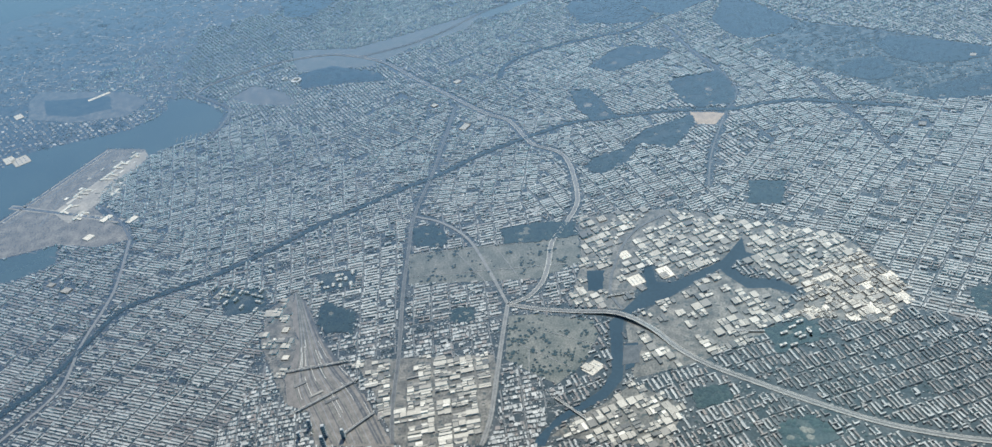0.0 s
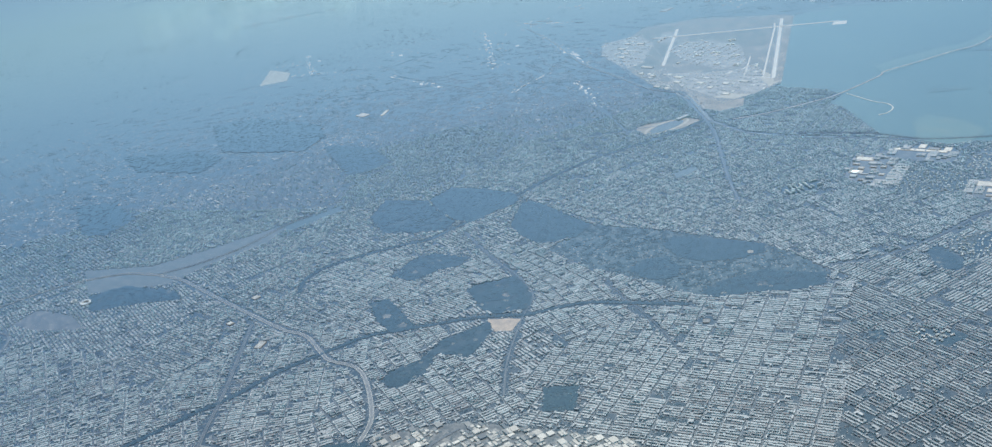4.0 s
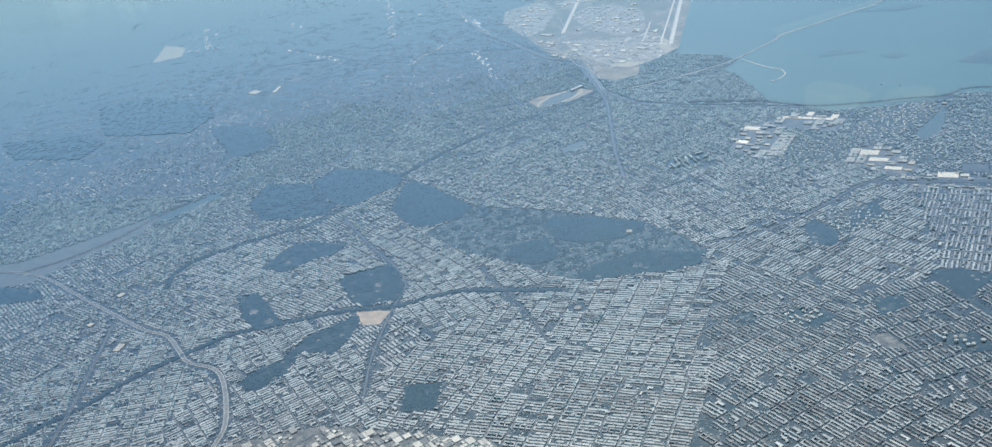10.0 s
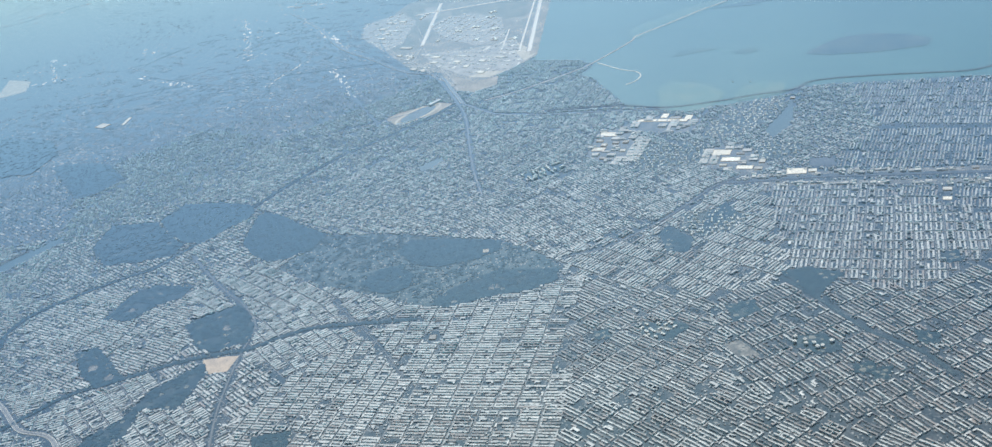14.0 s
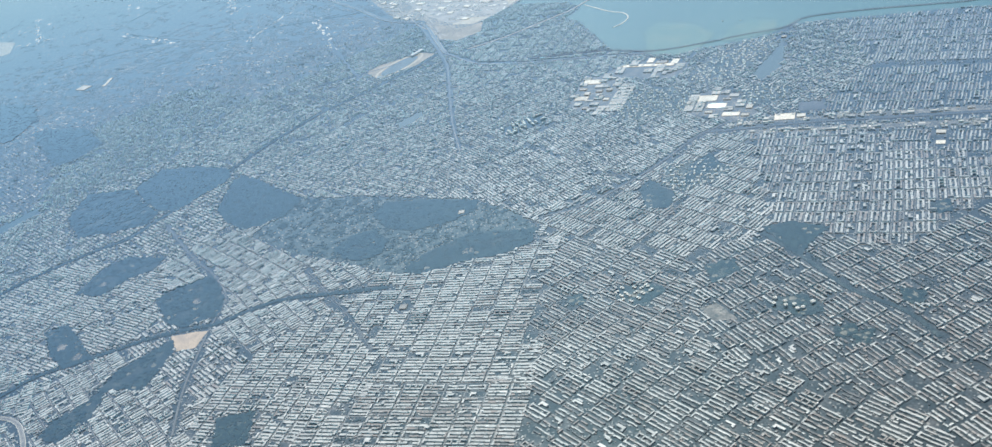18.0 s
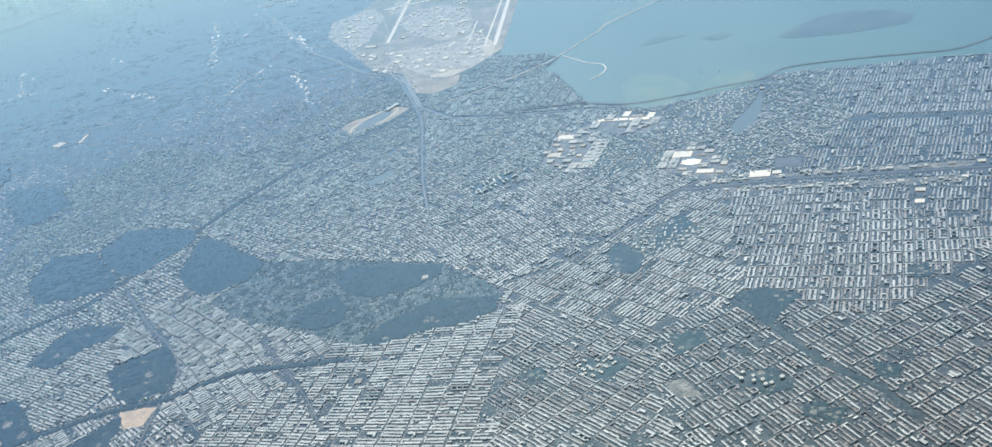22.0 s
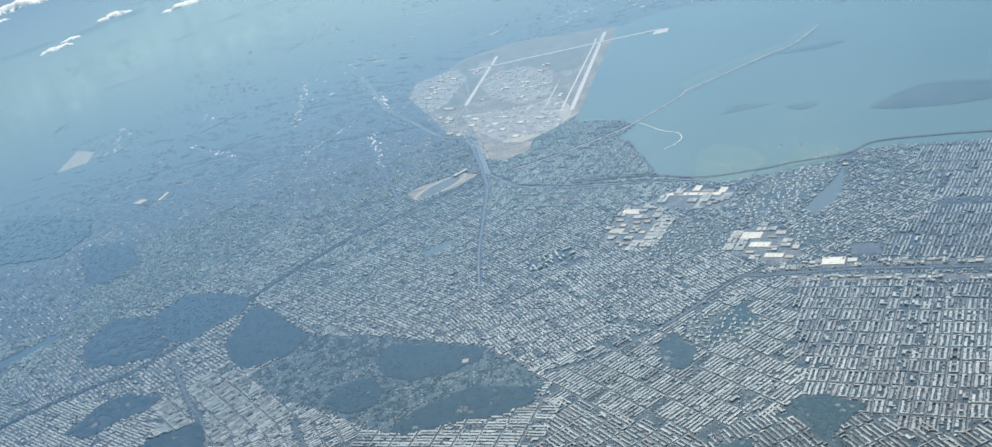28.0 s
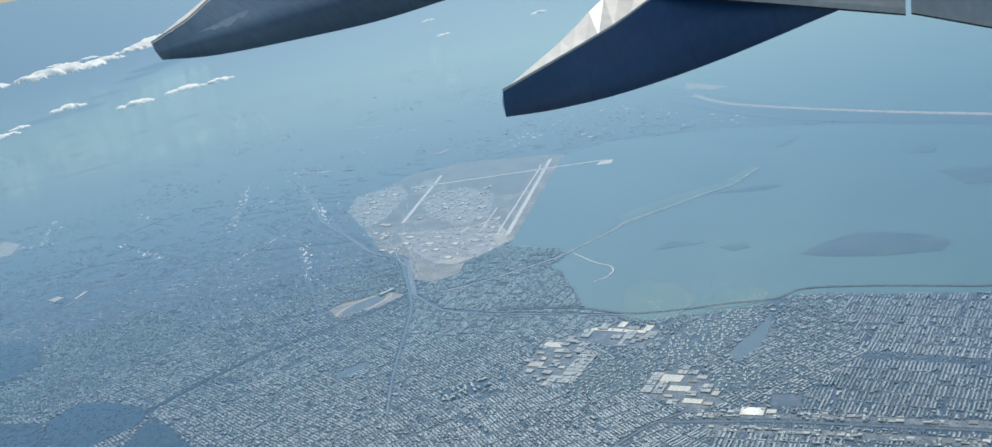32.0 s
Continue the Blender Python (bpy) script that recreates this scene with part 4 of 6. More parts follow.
def fill_zone(outline, deg, cell_u, cell_v, share, seed):
    """Sheds on a street grid inside an outline; the plan is then taken."""
    rng = random.Random(seed)
    p = np.array(outline)
    mid = p.mean(0)
    reach = np.abs(p - mid).max() * 1.5
    ca, sa = math.cos(radians(deg)), math.sin(radians(deg))
    made = []
    for i in range(int(-reach / cell_u), int(reach / cell_u) + 1):
        for j in range(int(-reach / cell_v), int(reach / cell_v) + 1):
            u, v = i * cell_u + (0.7 if i % 3 == 0 else 0) + rng.uniform(-0.3, 0.3), j * cell_v + (0.5 if j % 4 == 0 else 0) + rng.uniform(-0.3, 0.3)
            x, y = mid[0] + u * ca - v * sa, mid[1] + u * sa + v * ca
            c = np.array([x]), np.array([y])
            if not inside(*c, outline)[0] or rng.random() > share:
                continue
            grid = [free(c[0] + dx, c[1] + dy)[0] for dx in (-1.3, 0, 1.3) for dy in (-1.3, 0, 1.3)]
            if all(grid):
                made.append((x, y))
    dims = ((3.4, 4.6), (2.6, 6.0), (2.8, 3.4), (5.0, 5.6), (2.2, 2.6), (2.6, 6.0), (5.0, 5.6))
    for x, y in made:
        # A cell holds one hall, two sheds or four workshops.
        nu, nv = rng.choice(((1, 1), (2, 1), (1, 2), (2, 2), (2, 2), (3, 2)))
        for i in range(nu):
            for j in range(nv):
                if rng.random() < 0.1:
                    continue
                kind = rng.choice((0, 0, 0, 1, 1, 2, 2, 2, 3, 4, 4, 4, 4, 5, 6))
                w, l = dims[kind]
                du, dv = ((i + 0.5) / nu - 0.5) * cell_u * 0.93, ((j + 0.5) / nv - 0.5) * cell_v * 0.93
                put_shed(kind, x + du * ca - dv * sa, y + du * sa + dv * ca, deg + rng.choice((0, 0, 180)) + rng.uniform(-2, 2), cell_u / nu * rng.choice((0.7, 0.85, 0.94)) / w, cell_v / nv * rng.choice((0.7, 0.85, 0.94)) / l, rng.uniform(0.6, 1.2))
    claim(outline)


ZONES = (
    ("-158,148 -160,129 -167,106 -193,73 -216,45 -248,38 -265,39 -276,54 -260,87 -248,73 -233,82 -217,91 -219,123 -207,124 -206,130 -231,140 -234,145 -222,165 -194,154", 12, 4.4, 3.6, 0.92),
    ("-243,146 -235,131 -223,100 -248,80 -266,94 -275,127 -276,151", 10, 4.6, 3.8, 0.55),
    ("-296,186 -290,176 -285,163 -278,152 -295,138 -314,148", 12, 4.0, 3.4, 0.9),
    ("-228,257 -244,200 -260,200 -292,209 -289,239 -278,243 -251,249", 88, 5.6, 2.7, 0.85),
    ("-16,-191 14,-219 3,-234 -32,-229 -47,-209 -39,-194", 40, 5.6, 4.2, 0.9),
    ("7,-234 7,-257 -24,-274 -36,-261 -32,-251 -5,-234", 40, 6.4, 5.0, 0.5),
    ("-84,-228 -67,-246 -73,-261 -88,-261 -116,-253 -114,-238 -100,-235", 40, 5.6, 4.4, 0.85),
    ("-177,296 -168,284 -187,285 -206,281 -219,283 -230,286 -247,284 -251,283 -229,290 -201,298", 70, 4.6, 3.6, 0.8),
    ("-114,-239 -143,-268 -168,-293 -204,-328 -206,-322 -172,-290 -146,-265 -117,-233", 45, 3.4, 2.6, 0.8),
    ("-127,-236 -154,-262 -179,-285 -210,-313 -215,-308 -182,-280 -157,-256 -130,-232", 45, 3.4, 2.6, 0.55),
)
for i, (line, deg, cu, cv, share) in enumerate(ZONES):
    tagged(part("yard_ground", patch("yard_ground", points(line), 0.015, YARD, low=0.0, wobble=0.3, seed=250 + i), YARD), "dusty tan ground of yards and truck lots", "yard", kind="structure")
    fill_zone(points(line), deg, cu, cv, share, 20 + i)


# The sheds past the nearest ones, joined.
sizes = np.array([(3.4, 4.6, 0.55), (2.6, 6.0, 0.5), (2.8, 3.4, 0.6), (5.0, 5.6, 0.6), (2.2, 2.6, 0.7), (2.6, 6.0, 0.5), (5.0, 5.6, 0.6)])


def join_spare():
    if not spare:
        return
    q = np.array(spare)
    dim = sizes[q[:, 3].astype(int)] * q[:, 4:7]
    # The depots behind the bay marsh have fresh white roofing.
    shed_luck = np.random.default_rng(3).random(len(q))
    data = boxes("sheds", q[:, 0], q[:, 1], dim[:, 0], dim[:, 1], dim[:, 2], np.radians(q[:, 2]), (SHED_TONES, WALL), tones=np.where((q[:, 1] < -170) & (q[:, 0] > -120), 0.45 + 0.45 * shed_luck, shed_luck))
    tagged(part("sheds", data, None), "packed grey and pale flat-roofed workshops", "sheds", kind="stuff")


# ---- housing towers ----
def tower(w, l, h, wings, label, group):
    top = thing("apartment_tower", label, "apartment tower", group)
    part("body", block(-w / 2, -l / 2, w / 2, l / 2, 0, h), BRICK, top)
    slab = part("roof", block(-w / 2 - 0.04, -l / 2 - 0.04, w / 2 + 0.04, l / 2 + 0.04, h, h + 0.08), TOWER_ROOF, top, "pale flat roof")
    part("lift_house", block(-w * 0.2, -l * 0.12, w * 0.2, l * 0.12, h + 0.08, h + 0.35), BRICK, slab)
    for k in range(wings):
        y = (k + 0.5) / wings * l - l / 2
        part("wing", block(-w * 1.1, y - w * 0.28, w * 1.1, y + w * 0.28, 0, h * 0.98), BRICK, top)
        part("wing_roof", block(-w * 1.1, y - w * 0.28, w * 1.1, y + w * 0.28, h * 0.98, h + 0.06), TOWER_ROOF, top)
    return top


tower_kinds = [tower(0.9, 2.8, 0.8, 0, "brown brick housing slab with a pale roof on green ground", "housing slabs"),
               tower(0.9, 1.7, 1.1, 2, "cross-shaped brick housing tower with a white roof", "housing towers"),
               tower(1.0, 3.4, 0.6, 2, "low brick housing block with short wings", "housing blocks")]
tower_used = [False] * 3


def put_tower(kind, x, y, deg, s=1.0, sz=1.0):
    m = pose(x, y, 0.05, 0, 0, deg) @ Matrix.Diagonal((s, s, sz, 1))
    if tower_used[kind]:
        return copy_thing(tower_kinds[kind], m)
    tower_used[kind] = True
    tower_kinds[kind].matrix_basis = m


def fill_towers(outline, kind, deg, step, seed, s=1.0, sz=1.0, share=0.8):
    rng = random.Random(seed)
    p = np.array(outline)
    (x0, y0), (x1, y1) = p.min(0), p.max(0)
    mid = p.mean(0)
    a = radians(deg)
    r = max(x1 - x0, y1 - y0)
    n = int(r / step) + 1
    for i in range(-n, n + 1):
        for j in range(-n, n + 1):
            u, v = i * step + (j % 2) * step * 0.4 + rng.uniform(-0.3, 0.3) * step, j * step + rng.uniform(-0.25, 0.25) * step
            x, y = mid[0] + u * math.cos(a) - v * math.sin(a), mid[1] + u * math.sin(a) + v * math.cos(a)
            if inside(np.array([x]), np.array([y]), outline)[0] and rng.random() < share:
                put_tower(kind, x, y, deg + rng.choice((0, 0, 90)), s, sz * rng.uniform(0.8, 1.2))


ESTATES = (
    ("-200,-107 -209,-119 -215,-116 -216,-104 -205,-102", 2, 100, 3.6, 0.8), ("-252,-148 -260,-158 -268,-156 -266,-147 -258,-142", 1, 80, 4.0, 0.9),
    ("-271,97 -265,84 -266,77 -275,78 -279,94", 0, 10, 4.2, 1.0), ("-149,324 -161,298 -177,297 -175,315", 0, 56, 4.6, 1.0),
    ("-46,-204 -31,-222 -41,-239 -57,-252 -80,-235 -75,-219 -58,-203", 0, 40, 3.4, 0.65),
    ("-8,-147 -9,-174 -21,-173 -23,-148", 0, 95, 3.8, 1.1), ("-90,-262 -87,-275 -104,-286 -116,-273 -106,-256", 0, 50, 3.6, 0.7),
    ("-157,274 -160,255 -172,256 -174,271", 2, 88, 4.2, 1.0),
    ("-49,-255 -33,-276 -27,-300 -30,-321 -42,-328 -57,-307 -64,-287 -66,-268", 2, 50, 3.4, 0.8), ("-126,-183 -133,-202 -153,-206 -159,-194 -154,-175 -142,-172", 0, 40, 3.6, 0.7),
)
yard_rng = np.random.default_rng(17)
for i, (line, kind, deg, step, s) in enumerate(ESTATES):
    outline = points(line)
    # The estates behind the bay are only a few storeys high.
    low = outline[0][1] < -170 and outline[0][0] > -130
    mat = HILL_LAWN if low else GRASS
    tagged(part("estate_ground", patch("estate_ground", outline, 0.075 + 0.004 * i, mat, wobble=0.4, seed=200 + i), mat), "dark green lawn between housing towers", "lawn", kind="structure")
    fill_towers(outline, kind, deg, step, 60 + i, s, 0.5 if low else 1.0)
    if low:
        # Lawn trees and short garden blocks round the taller ones.
        (x0, y0), (x1, y1) = np.array(outline).min(0), np.array(outline).max(0)
        n = int((x1 - x0) * (y1 - y0) * 0.75)
        X, Y = yard_rng.uniform(x0, x1, n), yard_rng.uniform(y0, y1, n)
        ok = inside(X, Y, outline)
        X, Y = X[ok], Y[ok]
        m = len(X) * 2 // 3
        r = yard_rng.uniform(0.25, 0.6, m)
        tagged(part("estate_trees", crowns("estate_trees", X[:m], Y[:m], r, 0.1 + 0.25 * r, 130 + i, plain=True), CROWN), "dark green trees on the lawns of a housing estate", "trees", kind="stuff")
        m = len(X) // 6
        X, Y = X[-m:], Y[-m:]
        low_blocks = boxes("garden_blocks", X, Y, yard_rng.uniform(0.9, 2.2, m), yard_rng.uniform(0.5, 0.7, m), yard_rng.uniform(0.15, 0.3, m), radians(deg) + yard_rng.choice((0, 1.57), m), (ROOF, WALL), base=0.08, tones=yard_rng.uniform(0.4, 1.0, m))
        tagged(part("garden_blocks", low_blocks, None), "low brick garden apartment blocks on estate lawns", "houses", kind="stuff")
    claim(outline)

# Dark glass towers at the rail yard's end.
for i, (x, y, w, h) in enumerate(((-270, 268, 1.6, 5.5), (-263, 274, 1.3, 3.6), (-273, 261, 1.4, 4.2), (-277, 268, 1.5, 6.5), (-268, 278, 1.2, 3.0))):
    top = thing("office_tower", "dark blue glass high-rise beside a rail yard", "office tower", "glass towers by the yard")
    top.location = (x, y, 0)
    shaft = part("shaft", block(-w / 2, -w / 2, w / 2, w / 2, 0, h, 0.05), BLUEGLASS, top)
    part("crown", block(-w * 0.35, -w * 0.35, w * 0.35, w * 0.35, h, h + 0.4, 0.04), METAL, top)
    for k in range(1, 6):
        part("floor_band", block(-w / 2 - 0.03, -w / 2 - 0.03, w / 2 + 0.03, w / 2 + 0.03, h * k / 6, h * k / 6 + 0.1), METAL, shaft)

# ---- airfields ----
AIR_FIELDS = (
    ("211,-240 255,-286 209,-281 200,-263 194,-244", "cream sandy strip beside the airport apron", SAND), ("222,-218 218,-240 191,-243 189,-224 204,-214", "cream bare ground at the airport edge", SAND),
    ("425,-406 412,-417 308,-347 209,-281 209,-273 318,-342", "dry tan grass along the shore runway", DRYGRASS), ("496,-274 488,-311 385,-268 330,-225 343,-199 419,-230", "grey-green turf between the runways", TURF_GREEN),
    ("436,-303 393,-376 331,-335 346,-270", "worn green turf inside the airfield", TURF_GREEN),
)
for i, (line, label, mat) in enumerate(AIR_FIELDS):
    tagged(part("field", patch("field", points(line), 0.052 + 0.002 * i, mat, wobble=0.6, seed=330 + i), mat), label, "field", kind="structure")


def runway(a, b, width, label, z=0.09, mat=None):
    top = thing("runway", label, "runway", kind="structure")
    part("slab", ribbon("slab", (a, b), width, z, mat or PALE, curve=False), None, top)
    d = (Vector(b) - Vector(a))
    n = int(d.length / 6)
    for i in range(1, n):
        p, q = Vector(a) + d * (i / n), Vector(a) + d * ((i + 0.5) / n)
        part("centre_mark", ribbon("centre_mark", (p, q), 0.1, z + 0.012, PAINT, curve=False), PAINT, top)
    for p, q in ((Vector(a), d.normalized()), (Vector(b), -d.normalized())):
        for k in (-0.3, -0.1, 0.1, 0.3):
            s = Vector((-q.y, q.x)) * width * k
            part("threshold_bar", ribbon("threshold_bar", (p + q * 0.6 + s, p + q * 2.4 + s), 0.14, z + 0.012, PAINT, curve=False), PAINT, top)
    for side in (-1, 1):
        part("shoulder", ribbon("shoulder", (a, b), 0.9, z - 0.02, APRON, shift=side * (width / 2 + 0.5), curve=False), APRON, top)


def taxiway(line, width=1.2, z=0.075, mat=None):
    tagged(part("taxiway", ribbon("taxiway", points(line), width, z, mat or PALE, curve=False), mat or PALE), "pale concrete taxiway beside a runway", "taxiway", kind="structure")


runway((220, -279), (414, -404), 3.2, "long pale concrete runway on the bay shore", 0.11)
runway((335, -227), (468, -307), 3.0, "pale concrete runway inside the airfield", 0.11)
runway((450, -269), (354, -435), 2.6, "pale runway running out into the bay", 0.13)
runway((-29, 462), (42, 413), 2.2, "grey asphalt runway along a bay wall", 0.11, ASPHALT)
runway((-59, 385), (-10, 462), 2.2, "grey asphalt runway towards the bay", 0.13, ASPHALT)
taxiway("229,-274 386,-379 402,-388", 1.6)
taxiway("244,-264 300,-302", 1.2, 0.08)
taxiway("220,-279 229,-274 240,-262", 1.4, 0.085)
taxiway("-34,458 36,409", 1.2, 0.08, CONCRETE)
taxiway("-44,436 -10,430 20,408 30,394", 1.0, 0.085, CONCRETE)
tagged(part("pier_land", patch("pier_land", [(356, -430), (349, -440), (338, -432), (346, -420)], 0.06, PALE), PALE), "pale runway deck end over the bay", "runway deck", kind="structure")
APRONS = (
    "392,-259 406,-282 397,-308 345,-317 281,-288 280,-262 328,-250", "311,-215 285,-241 269,-269 273,-293 232,-276 206,-245 206,-214 257,-209", "242,-245 237,-273 202,-264 188,-243 204,-231", "425,-199 475,-221 476,-265 427,-260 362,-218 354,-196",
    "425,-262 470,-290 450,-300 415,-280", "-48,418 -30,432 14,402 30,388 20,384 -20,398",
)
for i, line in enumerate(APRONS):
    tagged(part("apron", patch("apron", points(line), 0.062 + 0.004 * i, SAND if i == 2 else STREET if i in (1, 3) else APRON, wobble=0.2, seed=300 + i), APRON), "pale concrete airport apron round terminals", "apron", kind="structure")


def terminal(x, y, deg, spine, piers, label):
    """A terminal: a long hall with piers, a curved roof and gates."""
    top = thing("terminal", label, "airport terminal", "airport terminals")
    top.matrix_basis = pose(x, y, 0.05, 0, 0, deg)
    part("hall", shell(spine, 2.2, 0.42), PALE_WALL, top)
    part("hall_roof", block(-spine / 2 + 0.07, -1.03, spine / 2 - 0.07, 1.03, 0.4, 0.48, 0.03), WHITE_ROOF, top, "white terminal roof")
    for i, (at, length, turn) in enumerate(piers):
        arm = pose(at * spine, 1.0, 0, 0, 0, turn)
        for name, bm, mat in (("pier_hall", block(-0.5, 0, 0.5, length, 0, 0.3), PALE_WALL), ("pier_roof", block(-0.66, 0, 0.66, length + 0.05, 0.3, 0.36), WHITE_ROOF)):
            bm.transform(arm)
            held = part(name, bm, mat, top)
        for k in range(int(length / 1.6)):
            for side in (-1, 1):
                bm = block(side * 0.55 - 0.35, 0.8 + k * 1.6, side * 0.55 + 0.35, 0.95 + k * 1.6, 0.15, 0.3)
                bm.transform(arm)
                part("gate_bridge", bm, METAL, held)


for x, y, deg, spine, piers in (
        (340, -287, 30, 9, ((-0.3, 5, 10), (0.3, 5, -10))), (358, -312, 60, 8, ((0, 6, 0),)), (374, -322, 80, 7, ((-0.2, 4, 20), (0.2, 4, -20))), (316, -296, 20, 8, ((-0.3, 5, 0), (0.3, 4, 0))),
        (267, -290, -40, 9, ((0.0, 6, 0),)), (283, -280, -40, 8, ((-0.3, 4, 0), (0.3, 4, 0))), (345, -270, 10, 10, ((0, 5, 15),)), (300, -268, -30, 7, ((0, 4, 0),)),
        (-41, 414, 150, 9, ((-0.3, 4, 10), (0.3, 4, -10))), (-29, 424, 150, 9, ((-0.3, 5, 20), (0.3, 5, -20))), (-12, 420, 150, 10, ((-0.35, 5, 10), (0, 6, 0), (0.35, 5, -10))), (3, 407, 145, 9, ((-0.3, 6, 0), (0.3, 6, 10))), (16, 402, 145, 8, ((-0.3, 5, 0), (0.3, 5, 0))), (25, 394, 140, 6, ((0, 4, 0),)), (-21, 397, 150, 8, ((0, 3, 0),))):
    terminal(x, y, deg, spine, piers, "white-roofed airport terminal with piers on the apron")


def hangar(x, y, deg, w, l, h=0.4):
    """A hangar: side walls under a low curved roof, and big doors."""
    top = thing("hangar", "large pale hangar with a low curved roof", "hangar", "airfield hangars")
    top.matrix_basis = pose(x, y, 0.04, 0, 0, deg)
    part("outer_wall", shell(w, l, h * 0.7), PALE_WALL, top)
    arc = [(-w / 2 + w * k / 8, h * 0.7 + 0.12 + h * 0.3 * math.sin(math.pi * k / 8)) for k in range(9)]
    verts = [(x0, yy, z) for yy in (-l / 2, l / 2) for x0, z in arc]
    part("roof", mesh_of("roof", verts, [(k, k + 1, k + 10, k + 9) for k in range(8)], (WHITE_ROOF,)), None, top, "white curved roof")
    part("door", block(-w * 0.4, -l / 2 - 0.05, w * 0.4, -l / 2 + 0.02, 0, h * 0.62), METAL, top, "grey sliding doors")


for x, y, deg, w, l in ((343, -214, -62, 4, 13), (434, -226, -62, 5, 8), (439, -250, -62, 4, 8), (286, -220, -62, 4, 8), (272, -192, -62, 4, 6), (261, -196, 0, 5, 4), (272, -212, -62, 4, 6),
                        (334, -243, 30, 3, 4), (254, -226, -62, 4, 7), (235, -241, -62, 4, 6), (229, -256, -62, 4, 8), (234, -225, -62, 4, 5), (207, -226, -62, 4, 6), (441, -280, 30, 3, 4), (436, -274, 30, 3, 4), (431, -268, 30, 3, 4),
                        (-52, 396, 50, 4, 7), (-70, 402, 50, 5, 5), (-60, 380, 50, 4, 7), (412, -222, -62, 4, 6), (400, -212, -62, 4, 6), (450, -240, -62, 4, 6), (310, -205, -62, 3, 6), (325, -200, -62, 3, 5)):
    hangar(x, y, deg, w, l)

# Cargo sheds, depots and gates between the runways.
air_rng = np.random.default_rng(31)
for line, deg, count in (("311,-215 285,-241 269,-269 273,-293 232,-276 206,-245 206,-214 257,-209", -62, 170), ("392,-259 406,-282 397,-308 345,-317 281,-288 280,-262 328,-250", 30, 150), ("425,-199 475,-221 476,-265 427,-260 362,-218 354,-196", -62, 110), ("242,-245 237,-273 202,-264 188,-243 204,-231", -40, 40), ("345,-200 300,-190 262,-190 230,-200 300,-212", -62, 50), ("-60,395 -30,436 24,410 34,388 -10,392", 145, 60)):
    outline = points(line)
    p = np.array(outline)
    (x0, y0), (x1, y1) = p.min(0), p.max(0)
    # Rows along the taxiways, a shed here and there left out.
    step = math.sqrt((x1 - x0) * (y1 - y0) / count)
    ru, rv = np.meshgrid(np.arange(-14, 15) * step * 1.3, np.arange(-18, 19) * step * 0.62)
    ca, sa = math.cos(radians(deg)), math.sin(radians(deg))
    gx, gy = (x0 + x1) / 2 + (ru * ca - rv * sa).ravel(), (y0 + y1) / 2 + (ru * sa + rv * ca).ravel()
    blank = np.array([noise.noise((p * 0.05, q * 0.05, 6)) for p, q in zip(gx, gy)])
    keep = inside(gx, gy, outline) & (blank < 0.28) & (air_rng.random(len(gx)) < 0.9)
    gx, gy = gx[keep] + air_rng.normal(0, 0.5, keep.sum()), gy[keep] + air_rng.normal(0, 0.5, keep.sum())
    m = len(gx)
    sheds = boxes("airport_sheds", gx, gy, air_rng.lognormal(1.0, 0.5, m), air_rng.uniform(0.9, 2.8, m), air_rng.uniform(0.12, 0.35, m), radians(deg) + air_rng.choice((0, 0, 0, 0, 1.57), m), (AIR_ROOF, PALE_WALL), base=0.05)
    tagged(part("airport_sheds", sheds, None), "pale cargo sheds and depots on airport land", "sheds", kind="stuff")

# ---- stadium, race courses ----
def stadium(x, y, r):
    top = thing("stadium", "round white-rimmed stadium beside parking grounds", "stadium")
    top.location = (x, y, 0.04)
    n = 28
    for name, inner, outer, z0, z1, mat in (("bowl", 0.5, 1.0, 0.2, 0.8, PALE), ("canopy", 0.66, 1.03, 0.85, 0.9, PAINT)):
        verts, faces = [], []
        for i in range(n):
            a = 2 * math.pi * i / n
            verts += [(r * k * math.cos(a), r * k * math.sin(a) * 0.9, z) for k, z in ((outer, 0), (outer, z1), (inner, z0 if name == "bowl" else z1))]
        for i in range(n):
            p, q = 3 * i, 3 * ((i + 1) % n)
            faces += [(p, q, q + 1, p + 1), (p + 1, q + 1, q + 2, p + 2)] if name == "bowl" else [(p + 1, q + 1, q + 2, p + 2)]
        part(name, mesh_of(name, verts, faces, (mat,)), None, top)
    bm = bmesh.new()
    bmesh.ops.create_circle(bm, cap_ends=True, radius=r * 0.52, segments=24)
    for v in bm.verts:
        v.co.z = 0.1
    part("field", bm, GRASS, top, "green playing field")


stadium(91, 294, 3.8)
stadium(98, 302, 2.2)


def race_course(x, y, deg, a, b, label):
    top = thing("race_track", label, "race track", kind="structure")
    loop = [(a * math.cos(t) * (1 + 0.0), b * math.sin(t)) for t in np.linspace(0, 2 * math.pi, 33)]
    turned = [tuple((Matrix.Rotation(radians(deg), 2) @ Vector(q)) + Vector((x, y))) for q in loop]
    part("course", ribbon("course", turned, 2.2, 0.12, SAND, curve=False), SAND, top, "pale sand course")
    inner = [tuple(Vector((x, y)) + (Vector(q) - Vector((x, y))) * 0.8) for q in turned[:-1]]
    part("infield", patch("infield", inner, 0.1, LAWN), LAWN, top)


race_course(161, -149, 110, 22, 9, "sandy oval race course with a green infield")
put_shed(1, 172, -168, 20, 1.2, 2.0, 2.0)

